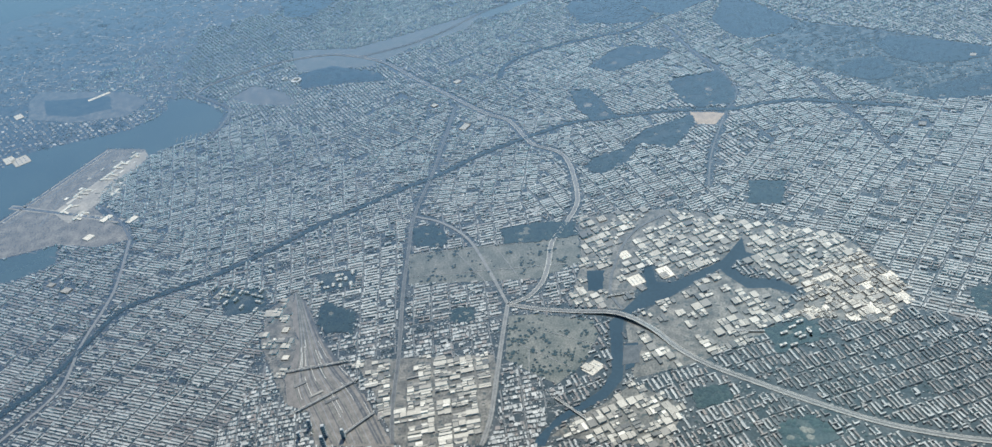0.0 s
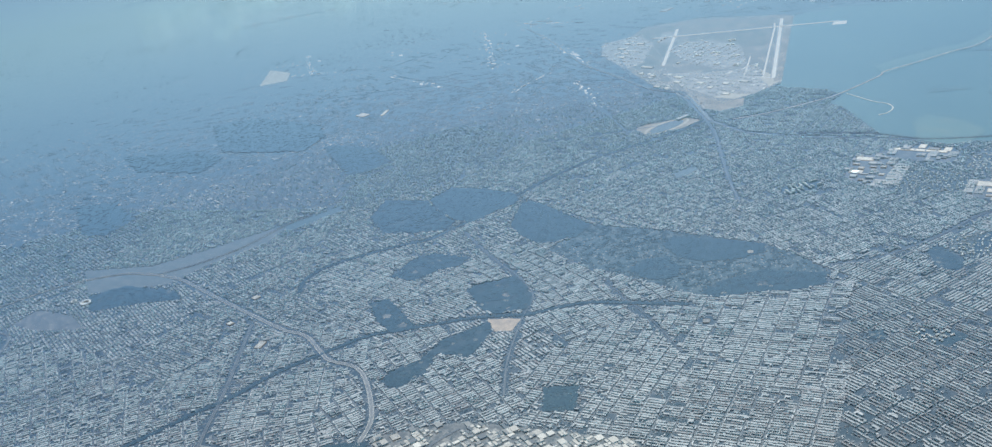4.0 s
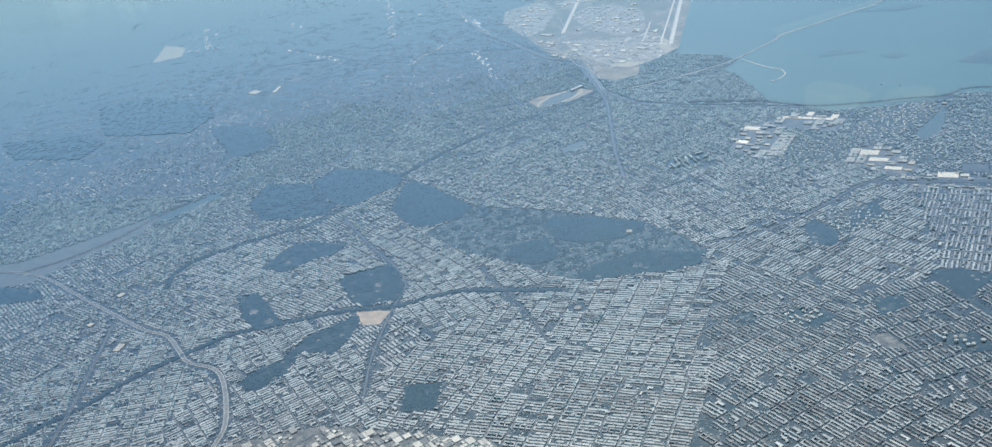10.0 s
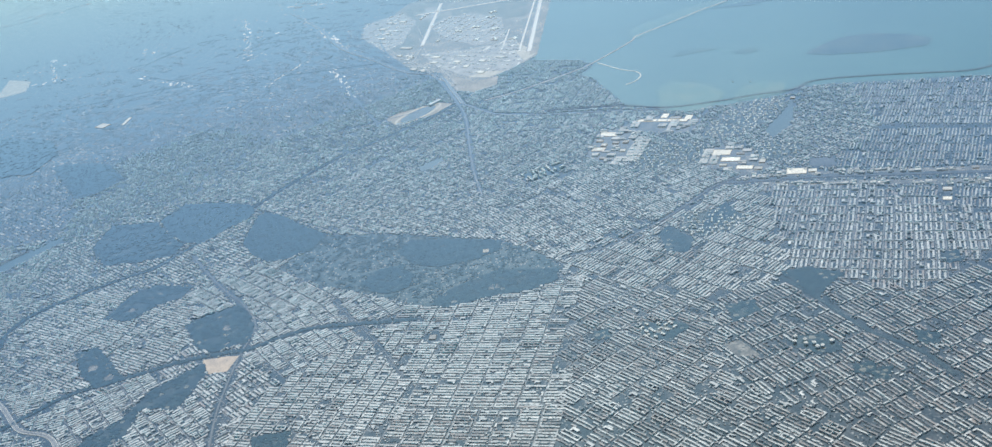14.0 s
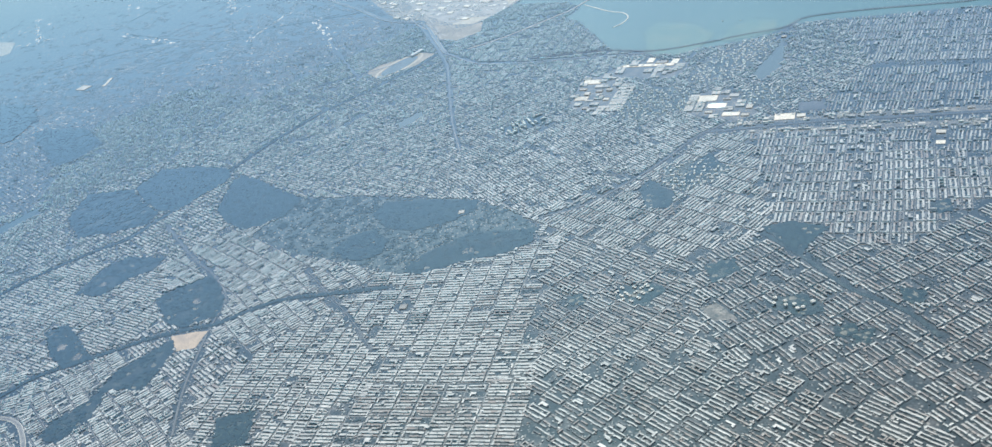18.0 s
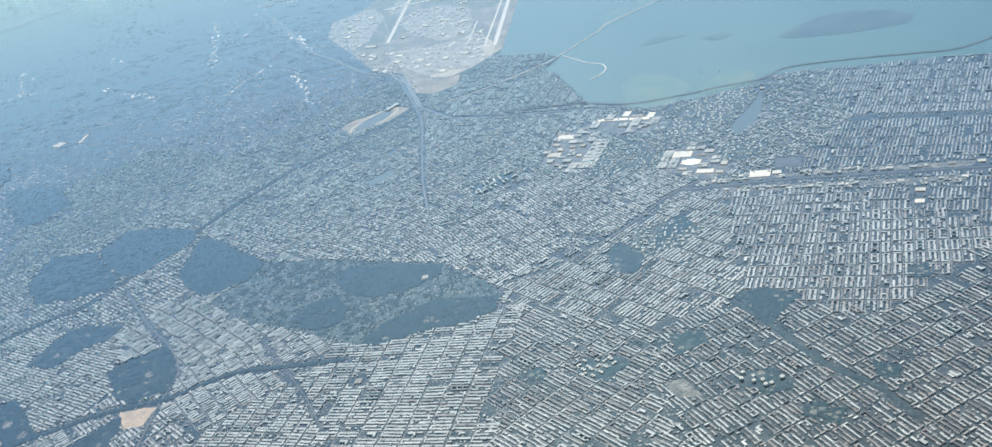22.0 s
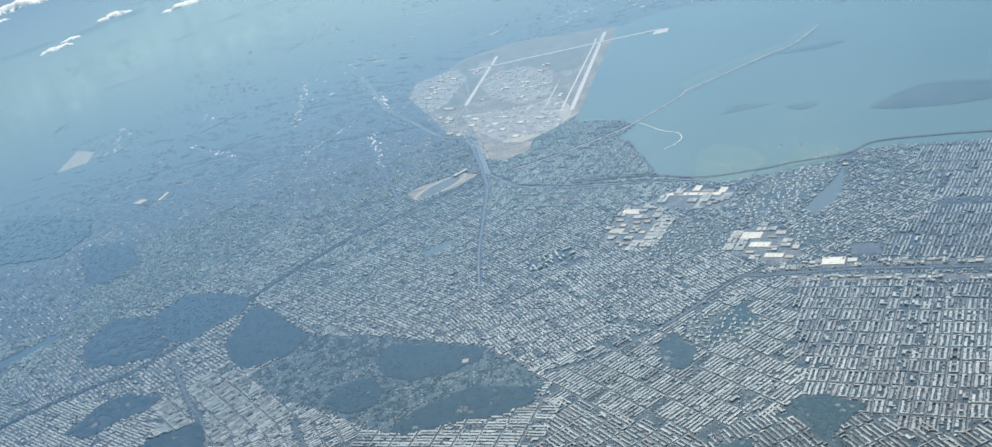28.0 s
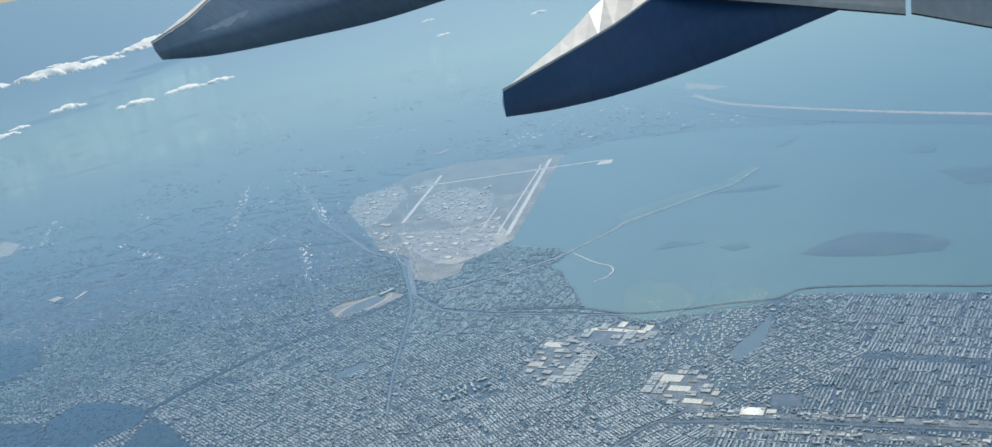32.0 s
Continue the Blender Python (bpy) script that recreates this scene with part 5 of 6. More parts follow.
# ---- rail yard ----
yard_tracks = thing("yard_tracks", "fan of grey railway tracks in a yard", "railway tracks", kind="structure")
YARD_EAST, YARD_WEST = points("-165,282 -169,281 -200,273 -228,263 -249,253 -282,243"), points("-166,284 -183,282 -216,280 -234,281 -255,276 -273,270")
for i in range(15):
    k = i / 14
    lane = [Vector(a).lerp(Vector(b), k) + Vector((0, 0.5 * math.sin(2.1 * i + j))) for j, (a, b) in enumerate(zip(YARD_EAST, YARD_WEST))]
    part("track", ribbon("track", lane, 0.75 if i < 4 else 0.4, 0.08 + 0.002 * i, STREET if i < 4 or i % 3 == 0 else CONCRETE if i % 3 == 1 else LAWN), None, yard_tracks)


def train(lane, at, cars, label):
    """A parked train: its cars stand end to end along a track."""
    top = thing("parked_train", label, "train", "parked trains")
    run = smooth_line(lane, 0.5)
    k = int(at * len(run))
    for i in range(cars):
        j = min(k + 3 * i, len(run) - 2)
        d = run[j + 1] - run[j]
        m = pose(run[j].x, run[j].y, 0.12, 0, 0, math.degrees(math.atan2(d.y, d.x)))
        body = block(-0.62, -0.13, 0.62, 0.13, 0.02, 0.18, 0.02)
        body.transform(m)
        car = part("car", body, METAL, top)
        crest = block(-0.56, -0.09, 0.56, 0.09, 0.18, 0.21)
        crest.transform(m)
        part("car_roof", crest, PALE, car)


train_rng = random.Random(17)
for i in range(16):
    k = (i + 0.5) / 16
    lane = [Vector(a).lerp(Vector(b), k) for a, b in zip(YARD_EAST[1:], YARD_WEST[1:])]
    train(lane, train_rng.uniform(0.25, 0.8), train_rng.randint(4, 9), "silver commuter train parked on a yard track")


def overpass(a, b, name, label, width=0.8, high=0.75):
    over = thing(name, label, "bridge")
    part("deck", ribbon("deck", (a, b), width, high, CONCRETE, thick=0.12, curve=False), None, over)
    for k in (0.2, 0.4, 0.6, 0.8):
        q = Vector(a).lerp(Vector(b), k)
        part("pier", block(q.x - 0.12, q.y - 0.12, q.x + 0.12, q.y + 0.12, 0, high - 0.11), CONCRETE, over)
    for side in (-1, 1):
        part("railing", ribbon("railing", (a, b), 0.08, high + 0.1, PALE, shift=side * width * 0.48, thick=0.1, curve=False), None, over)


for a, b in (((-277, 181), (-292, 172)), ((-223, 149), (-224, 138)), ((-262, 108), (-266, 97))):
    overpass(a, b, "creek_bridge", "short grey road bridge over a dark creek", 0.9, 0.45)
for i, (a, b) in enumerate((((-226, 286), (-228, 259)), ((-254, 283), (-241, 255)), ((-272, 262), (-263, 249)))):
    overpass(a, b, "yard_overpass", "pale concrete road bridge over the rail yard")
for i, (x, y) in enumerate(((-236, 279), (-244, 272), (-250, 266))):
    put_shed(1, x, y, 20, 0.5, 0.9, 0.8)

join_spare()

# ---- cemetery paths and airfield roads ----
for line in ("-46,-260 -31,-284 -35,-296 -26,-317", "-46,-260 -62,-267 -53,-283 -55,-293 -38,-316", "-22,-254 -33,-272 -19,-292 -24,-311"):
    tagged(part("road", ribbon("road", points(line), 0.55, 0.13, PAVING), PAVING), "pale curving road through a housing estate", "road", kind="structure")
for line, width in (("-160,209 -196,196", 0.35), ("-164,190 -197,182", 0.35), ("-158,226 -172,160", 0.35), ("-176,230 -193,160", 0.35), ("-240,190 -262,172", 0.3), ("-246,186 -270,190", 0.3), ("-236,178 -252,160", 0.3)):
    tagged(part("path", ribbon("path", points(line), width, 0.12, CONCRETE), None), "pale narrow path through cemetery lawn", "path", kind="structure")
for line, width in (("226,-195 211,-215 218,-241 248,-283", 1.2), ("300,-205 350,-235 420,-255 455,-262", 0.9), ("238,-232 275,-255 310,-262", 0.8), ("344,-250 372,-300", 0.8), ("443,-217 367,-203 311,-201 272,-201 234,-195 208,-197 184,-199", 1.0), ("360,-235 289,-215 221,-204 182,-193", 1.2)):
    tagged(part("airport_road", ribbon("airport_road", points(line), width, 0.1, APRON), None), "pale service road between terminals", "road", kind="structure")

# ---- boats and marina ----
def boat(x, y, deg, size, label):
    top = thing("boat", label, "boat", "boats on the bay")
    top.matrix_basis = pose(x, y, 0.02, 0, 0, deg)
    bm = block(-size / 2, -size * 0.16, size / 2, size * 0.16, 0, size * 0.12)
    for v in bm.verts:
        if v.co.x > 0:
            v.co.y *= 0.15
        v.co.y *= 0.7 if v.co.z < 0.01 else 1.0
    part("hull", bm, PAINT, top, "white pointed hull")
    part("cabin", block(-size * 0.25, -size * 0.09, size * 0.12, size * 0.09, size * 0.12, size * 0.24, size * 0.02), TOWER_ROOF, top)


boat(12, -329, 20, 1.6, "white motor boat out on the open bay")
boat(2, -336, 60, 1.3, "small white boat out on the open bay")
for i in range(6):
    q = Vector((39, 368)).lerp(Vector((40, 353)), i / 5)
    dock = thing("jetty", "narrow pale marina jetty with moored boats", "jetty", "marina jetties")
    part("deck", ribbon("deck", (q, q + Vector((-7, 0.5))), 0.35, 0.08, CONCRETE, curve=False), None, dock)
    for k in range(4):
        boat(q.x - 1.5 - 1.5 * k, q.y + 0.7, 90, 0.8, "small white boat moored at a jetty")

# ---- clouds ----
def cloud(x, y, z, w, seed):
    """A thin fair-weather cloud: one heaped, ragged sheet that the sun shines through."""
    rng = random.Random(seed)
    lumps = []
    for i in range(11):
        t = rng.uniform(-1, 1)
        lumps.append((t * 0.62 * w, rng.uniform(-0.1, 0.1) * w, w * rng.uniform(0.16, 0.33) * (1.1 - 0.6 * abs(t))))
    nu, nv = 72, 36
    high = np.zeros((nu, nv))
    verts = []
    for i in range(nu):
        for j in range(nv):
            u, v = (i / (nu - 1) - 0.5) * 2.2 * w, (j / (nv - 1) - 0.5) * 1.1 * w
            rag = noise.noise((u / w * 5, v / w * 5, seed)) * 0.09 * w + noise.noise((u / w * 16, v / w * 16, seed)) * 0.028 * w
            h = max(r * r - (math.hypot(u - cu, v - cv) + rag) ** 2 for cu, cv, r in lumps)
            high[i, j] = 0.5 * math.sqrt(h) if h > 0 else 0.0
            verts.append((0.37 * u + 0.93 * v, -0.93 * u + 0.37 * v, high[i, j] * (1 + 0.28 * noise.noise((u / w * 9, v / w * 9, seed + 5)))))
    faces = [(i * nv + j, (i + 1) * nv + j, (i + 1) * nv + j + 1, i * nv + j + 1) for i in range(nu - 1) for j in range(nv - 1) if (high[i:i + 2, j:j + 2] > 0).sum() > 2]
    ob = part("cloud", mesh_of("cloud", verts, faces, (CLOUD,), smooth=True), None)
    ob.location = (x, y, z)
    tagged(ob, "small white fair-weather cloud drifting over haze", "cloud", "fair-weather clouds")


for i, (x, y, w) in enumerate(((1983, 76, 150), (2142, -14, 70), (2440, -165, 150), (2330, -100, 90), (988, -118, 44), (999, -160, 40), (940, -48, 40), (1092, 45, 44), (971, 101, 22), (904, 117, 34), (1931, 262, 130), (2400, 110, 40), (2420, 30, 46), (2100, 150, 40), (946, -641, 22), (937, -484, 18), (1700, 300, 60), (1250, -560, 20))):
    k = 1.32 if x < 1300 else 1.0
    cloud(-490 + (x + 490) * k, -33 + (y + 33) * k, 229 - 139 * k, w * k, 400 + i)

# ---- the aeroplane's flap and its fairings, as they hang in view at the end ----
NAVY = material("dark_blue_skin", [(0.3, (0.015, 0.06, 0.16)), (0.7, (0.024, 0.08, 0.2))], 0.02, 0.4, 0.35, veil=0, contrast=0.4)
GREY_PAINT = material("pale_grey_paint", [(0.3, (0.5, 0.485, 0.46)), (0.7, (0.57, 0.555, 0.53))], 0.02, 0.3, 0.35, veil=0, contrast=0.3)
# Far fairing's navy, lightened to put haze into its colour.
HAZED_NAVY = material("hazed_navy", [(0.3, (0.07, 0.12, 0.18)), (0.7, (0.1, 0.16, 0.23))], 0.02, 0.4, 0.35, veil=0, contrast=0.4)
SEAM = material("dark_seam", [(0.3, (0.03, 0.03, 0.035)), (0.7, (0.05, 0.05, 0.055))], 0.1, 1.0, 0.6, veil=0)


def outward(q, reach):
    """The same bearing from the window, a little farther out along the wing."""
    seat = Vector((-489.8, -33.8, 228.6))
    return seat + Matrix.Rotation(0.0075, 3, "Z") @ (Vector(q) - seat) * reach


def fairing(stations, width, label, lower_mat, reach):
    """A long tapered fairing: at each station its crest, its chine and its keel; the far side mirrors the near one."""
    top = thing("flap_fairing", label, "flap fairing", "flap fairings under the wing")
    away = Vector((0.84, -0.54, -0.04))
    rings = []
    for i, station in enumerate(stations):
        crest, chine, keel = (outward(q, reach) for q in station)
        out = away * width * (0.25 + 0.75 * min(1, i / 2))
        bulge = (crest - keel) * 0.03 - away * width * 0.05
        eye = Vector((-490, -33, 229))
        rings.append([eye.lerp(crest, 1.13 if lower_mat is NAVY else 1.05), eye.lerp(crest, 1.09 if lower_mat is NAVY else 1.03), chine, chine.lerp(keel, 0.5) + bulge, keel, keel + out * 0.5, crest.lerp(keel, 0.4) + out])
    fine = []
    ends = [[2 * p - q for p, q in zip(rings[0], rings[1])], *rings, [2 * p - q for p, q in zip(rings[-1], rings[-2])]]
    for a, b, c, d in zip(ends, ends[1:], ends[2:], ends[3:]):
        for k in range(4):
            t = k / 4
            fine.append([0.5 * (2 * q + (r - p) * t + (2 * p - 5 * q + 4 * r - s) * t * t + (3 * q - p - 3 * r + s) * t ** 3) for p, q, r, s in zip(a, b, c, d)])
    fine.append(rings[-1])
    m = len(fine[0])
    def skin(name, columns, mat, note=""):
        verts = [v for ring in fine for v in ring]
        faces = [(i * m + c, i * m + (c + 1) % m, (i + 1) * m + (c + 1) % m, (i + 1) * m + c) for i in range(len(fine) - 1) for c in columns]
        data = mesh_of(name, verts, faces, (mat,), smooth=name == "lower_skin")
        part(name, data, None, top, note)
    # Skins change colour at the chine: pale above, dark below.
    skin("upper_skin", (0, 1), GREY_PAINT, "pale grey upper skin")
    skin("lower_skin", (2, 3, 4, 5, 6), lower_mat, "dark blue lower skin" if lower_mat is NAVY else "blue lower skin paled with haze")
    part("end_cap", mesh_of("end_cap", fine[0], [(0, 1, 2), (0, 2, 3), (0, 3, 4), (0, 4, 5), (0, 5, 6)], (lower_mat,)), None, top, "blunt dark tip")
    nose = sum((v for v in fine[0]), Vector()) / m - (rings[1][2] - rings[0][2]).normalized() * 0.9
    part("nose_cap", mesh_of("nose_cap", [nose] + fine[0], [(0, 1 + (c + 1) % m, 1 + c) for c in range(m)], (lower_mat,), smooth=True), None, top, "rounded tip")
    for at in (6, 11, 14):
        belt = [v for ring in (fine[at], fine[at]) for v in ring]
        shift = (fine[at + 1][2] - fine[at][2]).normalized() * 0.14
        middle = sum((v for v in fine[at]), Vector()) / m
        belt = [middle + (v - middle) * 1.004 + shift * k for k, half in ((0, belt[:m]), (1, belt[m:])) for v in half]
        part("panel_seam", mesh_of("panel_seam", belt, [(c, c + 1, m + c + 1, m + c) for c in range(2, 5)], (SEAM,)), None, top, "dark panel joint")
    edge = [v for ring in fine for v in (ring[2] - away * 0.3, ring[2] - away * 0.3 + Vector((0, 0, 0.5)))]
    part("chine_strip", mesh_of("chine_strip", edge, [(2 * i, 2 * i + 1, 2 * i + 3, 2 * i + 2) for i in range(len(fine) - 1)], (GREY_PAINT,)), None, top)


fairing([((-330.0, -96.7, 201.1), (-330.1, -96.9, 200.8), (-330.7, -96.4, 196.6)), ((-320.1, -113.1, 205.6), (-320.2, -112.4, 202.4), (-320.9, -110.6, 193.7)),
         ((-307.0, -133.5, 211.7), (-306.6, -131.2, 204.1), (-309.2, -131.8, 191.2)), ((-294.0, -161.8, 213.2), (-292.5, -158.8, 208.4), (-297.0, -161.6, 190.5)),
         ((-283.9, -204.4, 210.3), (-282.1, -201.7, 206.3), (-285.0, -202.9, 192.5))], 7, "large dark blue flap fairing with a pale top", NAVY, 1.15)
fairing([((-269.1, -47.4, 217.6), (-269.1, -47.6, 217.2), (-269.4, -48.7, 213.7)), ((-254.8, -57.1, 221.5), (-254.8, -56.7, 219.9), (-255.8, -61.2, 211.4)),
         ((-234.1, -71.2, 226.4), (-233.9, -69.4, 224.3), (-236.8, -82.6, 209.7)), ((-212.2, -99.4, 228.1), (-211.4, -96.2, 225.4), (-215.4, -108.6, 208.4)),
         ((-191.4, -136.0, 227.8), (-190.6, -133.6, 224.5), (-192.5, -136.9, 208.7))], 7, "smaller blue flap fairing farther out, paled with haze", HAZED_NAVY, 1.04)


def flap(near, far, label):
    """A wing flap: a thick panel between its trailing edge and the wing, with a rounded edge."""
    top = thing("wing_flap", label, "wing flap", "wing flaps")
    under, over = [outward(q, 1.15) for q in near], [outward(q, 1.15) for q in far]
    lift = Vector((0, 0, 1.6))
    verts, n = [], len(under)
    for a, b in zip(under, over):
        verts += [a, b, b + lift * 4, a + lift]
    faces = [(4 * i + k, 4 * i + (k + 1) % 4, 4 * i + 4 + (k + 1) % 4, 4 * i + 4 + k) for i in range(n - 1) for k in range(4)] + [(0, 1, 2, 3), tuple(4 * n - 4 + k for k in range(4))]
    part("panel", mesh_of("panel", verts, faces, (GREY_PAINT,)), None, top)
    strip = [q for a, b in zip(under, over) for q in (a - lift * 0.3, a.lerp(b, 0.03) - lift * 0.3)]
    part("edge_seal", mesh_of("edge_seal", strip, [(2 * i, 2 * i + 1, 2 * i + 3, 2 * i + 2) for i in range(n - 1)], (SEAM,)), None, top)


flap([(-299.0, -143.6, 208.2), (-292.7, -186.4, 197.0), (-290.2, -218.2, 188.5)], [(-260.4, -171.9, 241.8), (-256.6, -219.8, 235.3), (-255.5, -254.4, 230.4)], "pale grey wing flap with a dark trailing seal")
flap([(-290.7, -219.5, 188.6), (-290.9, -238.8, 181.8), (-296.3, -283.0, 165.8)], [(-256.2, -255.8, 230.2), (-258.0, -276.0, 227.0), (-268.1, -320.0, 219.1)], "outer pale grey wing flap past a narrow gap")

# ---- house rows, district by district: middle, row angle, block length, row pitch, share built, share of tall caps ----
DISTRICTS = (
    (-196, 358, 59, 11, 1.86, 0.95, 0.5), (-120, 400, 56, 11, 2.05, 0.9, 0.4), (-30, 330, 97, 6.8, 2.46, 0.85, 0.6),
    (-110, 285, 92, 6.8, 2.30, 0.85, 0.6), (-180, 225, 88, 7.7, 2.38, 0.9, 0.6), (-247, 236, 88, 7.7, 2.62, 0.85, 0.5),
    (-309, 74, 8, 7.4, 1.75, 0.92, 0.9), (-270, 118, 8, 7.7, 2.05, 0.92, 0.7), (-103, 55, 14, 7.0, 2.21, 0.95, 0.4),
    (-146, 30, 45, 5.8, 2.05, 0.95, 0.6), (-169, -42, 48, 10, 2.1, 0.96, 0.6), (-242, -152, 178, 10.2, 2.15, 0.95, 0.6),
    (-213, -104, 13, 10.8, 2.12, 0.95, 0.5), (-285, -62, 13, 10.8, 2.1, 0.95, 0.6), (-133, -391, 126, 11, 2.03, 0.93, 0.2),
    (-205, -224, 133, 9, 2.4, 0.95, 0.8), (-184, -326, 128, 11, 1.97, 0.93, 0.4), (-100, 40, 97, 6.6, 2.13, 0.95, 0.4),
    (-30, 11, 106, 9, 2.1, 0.95, 0.4), (-118, 104, 100, 7.0, 2.13, 0.93, 0.4), (1, 196, 34, 9.9, 2.05, 0.9, 0.5),
    (-72, -185, 3, 8.8, 1.89, 0.9, 0.4), (40, -90, 20, 8.8, 2.13, 0.85, 0.3), (60, 40, 20, 8.8, 2.30, 0.8, 0.3),
    (-20, 110, 30, 7.2, 2.05, 0.93, 0.4), (120, -40, 25, 8.8, 2.30, 0.8, 0.3), (10, -150, 8, 8.8, 1.97, 0.88, 0.3),
    (-70, -290, 100, 7.7, 2.38, 0.8, 0.4), (100, -225, 40, 8.8, 1.97, 0.9, 0.1), (150, 230, 60, 9.9, 2.30, 0.85, 0.3),
    (200, 320, 25, 9.9, 2.62, 0.8, 0.3), (230, 40, 65, 9.9, 2.62, 0.75, 0.2), (160, -120, 10, 8.8, 2.30, 0.8, 0.2),
    (420, 120, 30, 13.2, 3.78, 0.7, 0.3), (420, -20, 60, 13.2, 3.78, 0.7, 0.3), (400, -120, 10, 13.2, 3.60, 0.7, 0.3), (340, 220, 75, 13.2, 3.78, 0.7, 0.3), (300, 330, 40, 13.2, 3.78, 0.7, 0.3),
    (200, 440, 70, 13.2, 3.78, 0.7, 0.3), (80, 520, 30, 13.2, 3.78, 0.7, 0.3), (520, 40, 15, 15.4, 4.50, 0.6, 0.3), (520, -130, 50, 15.4, 4.50, 0.6, 0.3), (280, -100, 35, 12.1, 3.24, 0.75, 0.3),
    (330, 60, 45, 12.1, 3.24, 0.75, 0.3), (260, 150, 20, 12.1, 3.24, 0.75, 0.3), (520, 200, 80, 15.4, 4.50, 0.6, 0.3), (420, 330, 20, 15.4, 4.50, 0.6, 0.3), (560, -280, 30, 15.4, 4.50, 0.55, 0.3),
    (560, -450, 70, 15.4, 4.50, 0.5, 0.3), (330, 480, 50, 15.4, 4.50, 0.6, 0.3), (-170, -470, 126, 13.2, 2.46, 0.85, 0.2), (-80, 500, 56, 12.1, 2.62, 0.85, 0.4), (640, -60, 20, 15.4, 4.86, 0.5, 0.3),
    (640, 110, 60, 15.4, 4.86, 0.5, 0.3),
    (60, 250, 20, 9.9, 2.21, 0.85, 0.4), (-60, 180, 75, 7.0, 2.13, 0.9, 0.5), (-315, -230, 178, 9.6, 2.15, 0.93, 0.6), (-172, -172, 104, 11, 2.1, 0.93, 0.4), (-234, 10, 48, 9, 2.1, 0.95, 0.6),
)
city_rng = np.random.default_rng(11)


def bend(x, y):
    """Streets that waver a little, as old grids do."""
    return x + 0.5 * np.sin(y / 17) + 0.15 * np.sin(x / 9 + y / 6), y + 0.5 * np.sin(x / 19) + 0.15 * np.sin(y / 8 - x / 7)


CLOSE_BY, near_houses, footprints, streets = 200, [], [], []
# Districts that differ from the rest: depth of the rows, and roofing darker (over 1, window-edge shade put in) or paler
# (under 1).
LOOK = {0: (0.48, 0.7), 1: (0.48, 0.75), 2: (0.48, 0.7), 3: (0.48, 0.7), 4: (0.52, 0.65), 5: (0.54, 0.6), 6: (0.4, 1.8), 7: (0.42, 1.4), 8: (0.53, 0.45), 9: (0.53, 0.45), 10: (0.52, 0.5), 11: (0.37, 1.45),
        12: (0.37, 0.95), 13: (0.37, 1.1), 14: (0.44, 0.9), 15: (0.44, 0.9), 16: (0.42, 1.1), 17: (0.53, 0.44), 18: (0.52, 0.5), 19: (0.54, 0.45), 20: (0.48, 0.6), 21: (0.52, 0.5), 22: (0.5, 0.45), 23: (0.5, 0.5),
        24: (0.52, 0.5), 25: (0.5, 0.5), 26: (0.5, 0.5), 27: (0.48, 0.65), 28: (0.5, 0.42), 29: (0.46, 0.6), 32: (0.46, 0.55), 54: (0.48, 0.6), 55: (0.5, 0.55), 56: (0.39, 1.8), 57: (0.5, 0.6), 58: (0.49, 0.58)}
seeds = np.array([d[:2] for d in DISTRICTS], float)
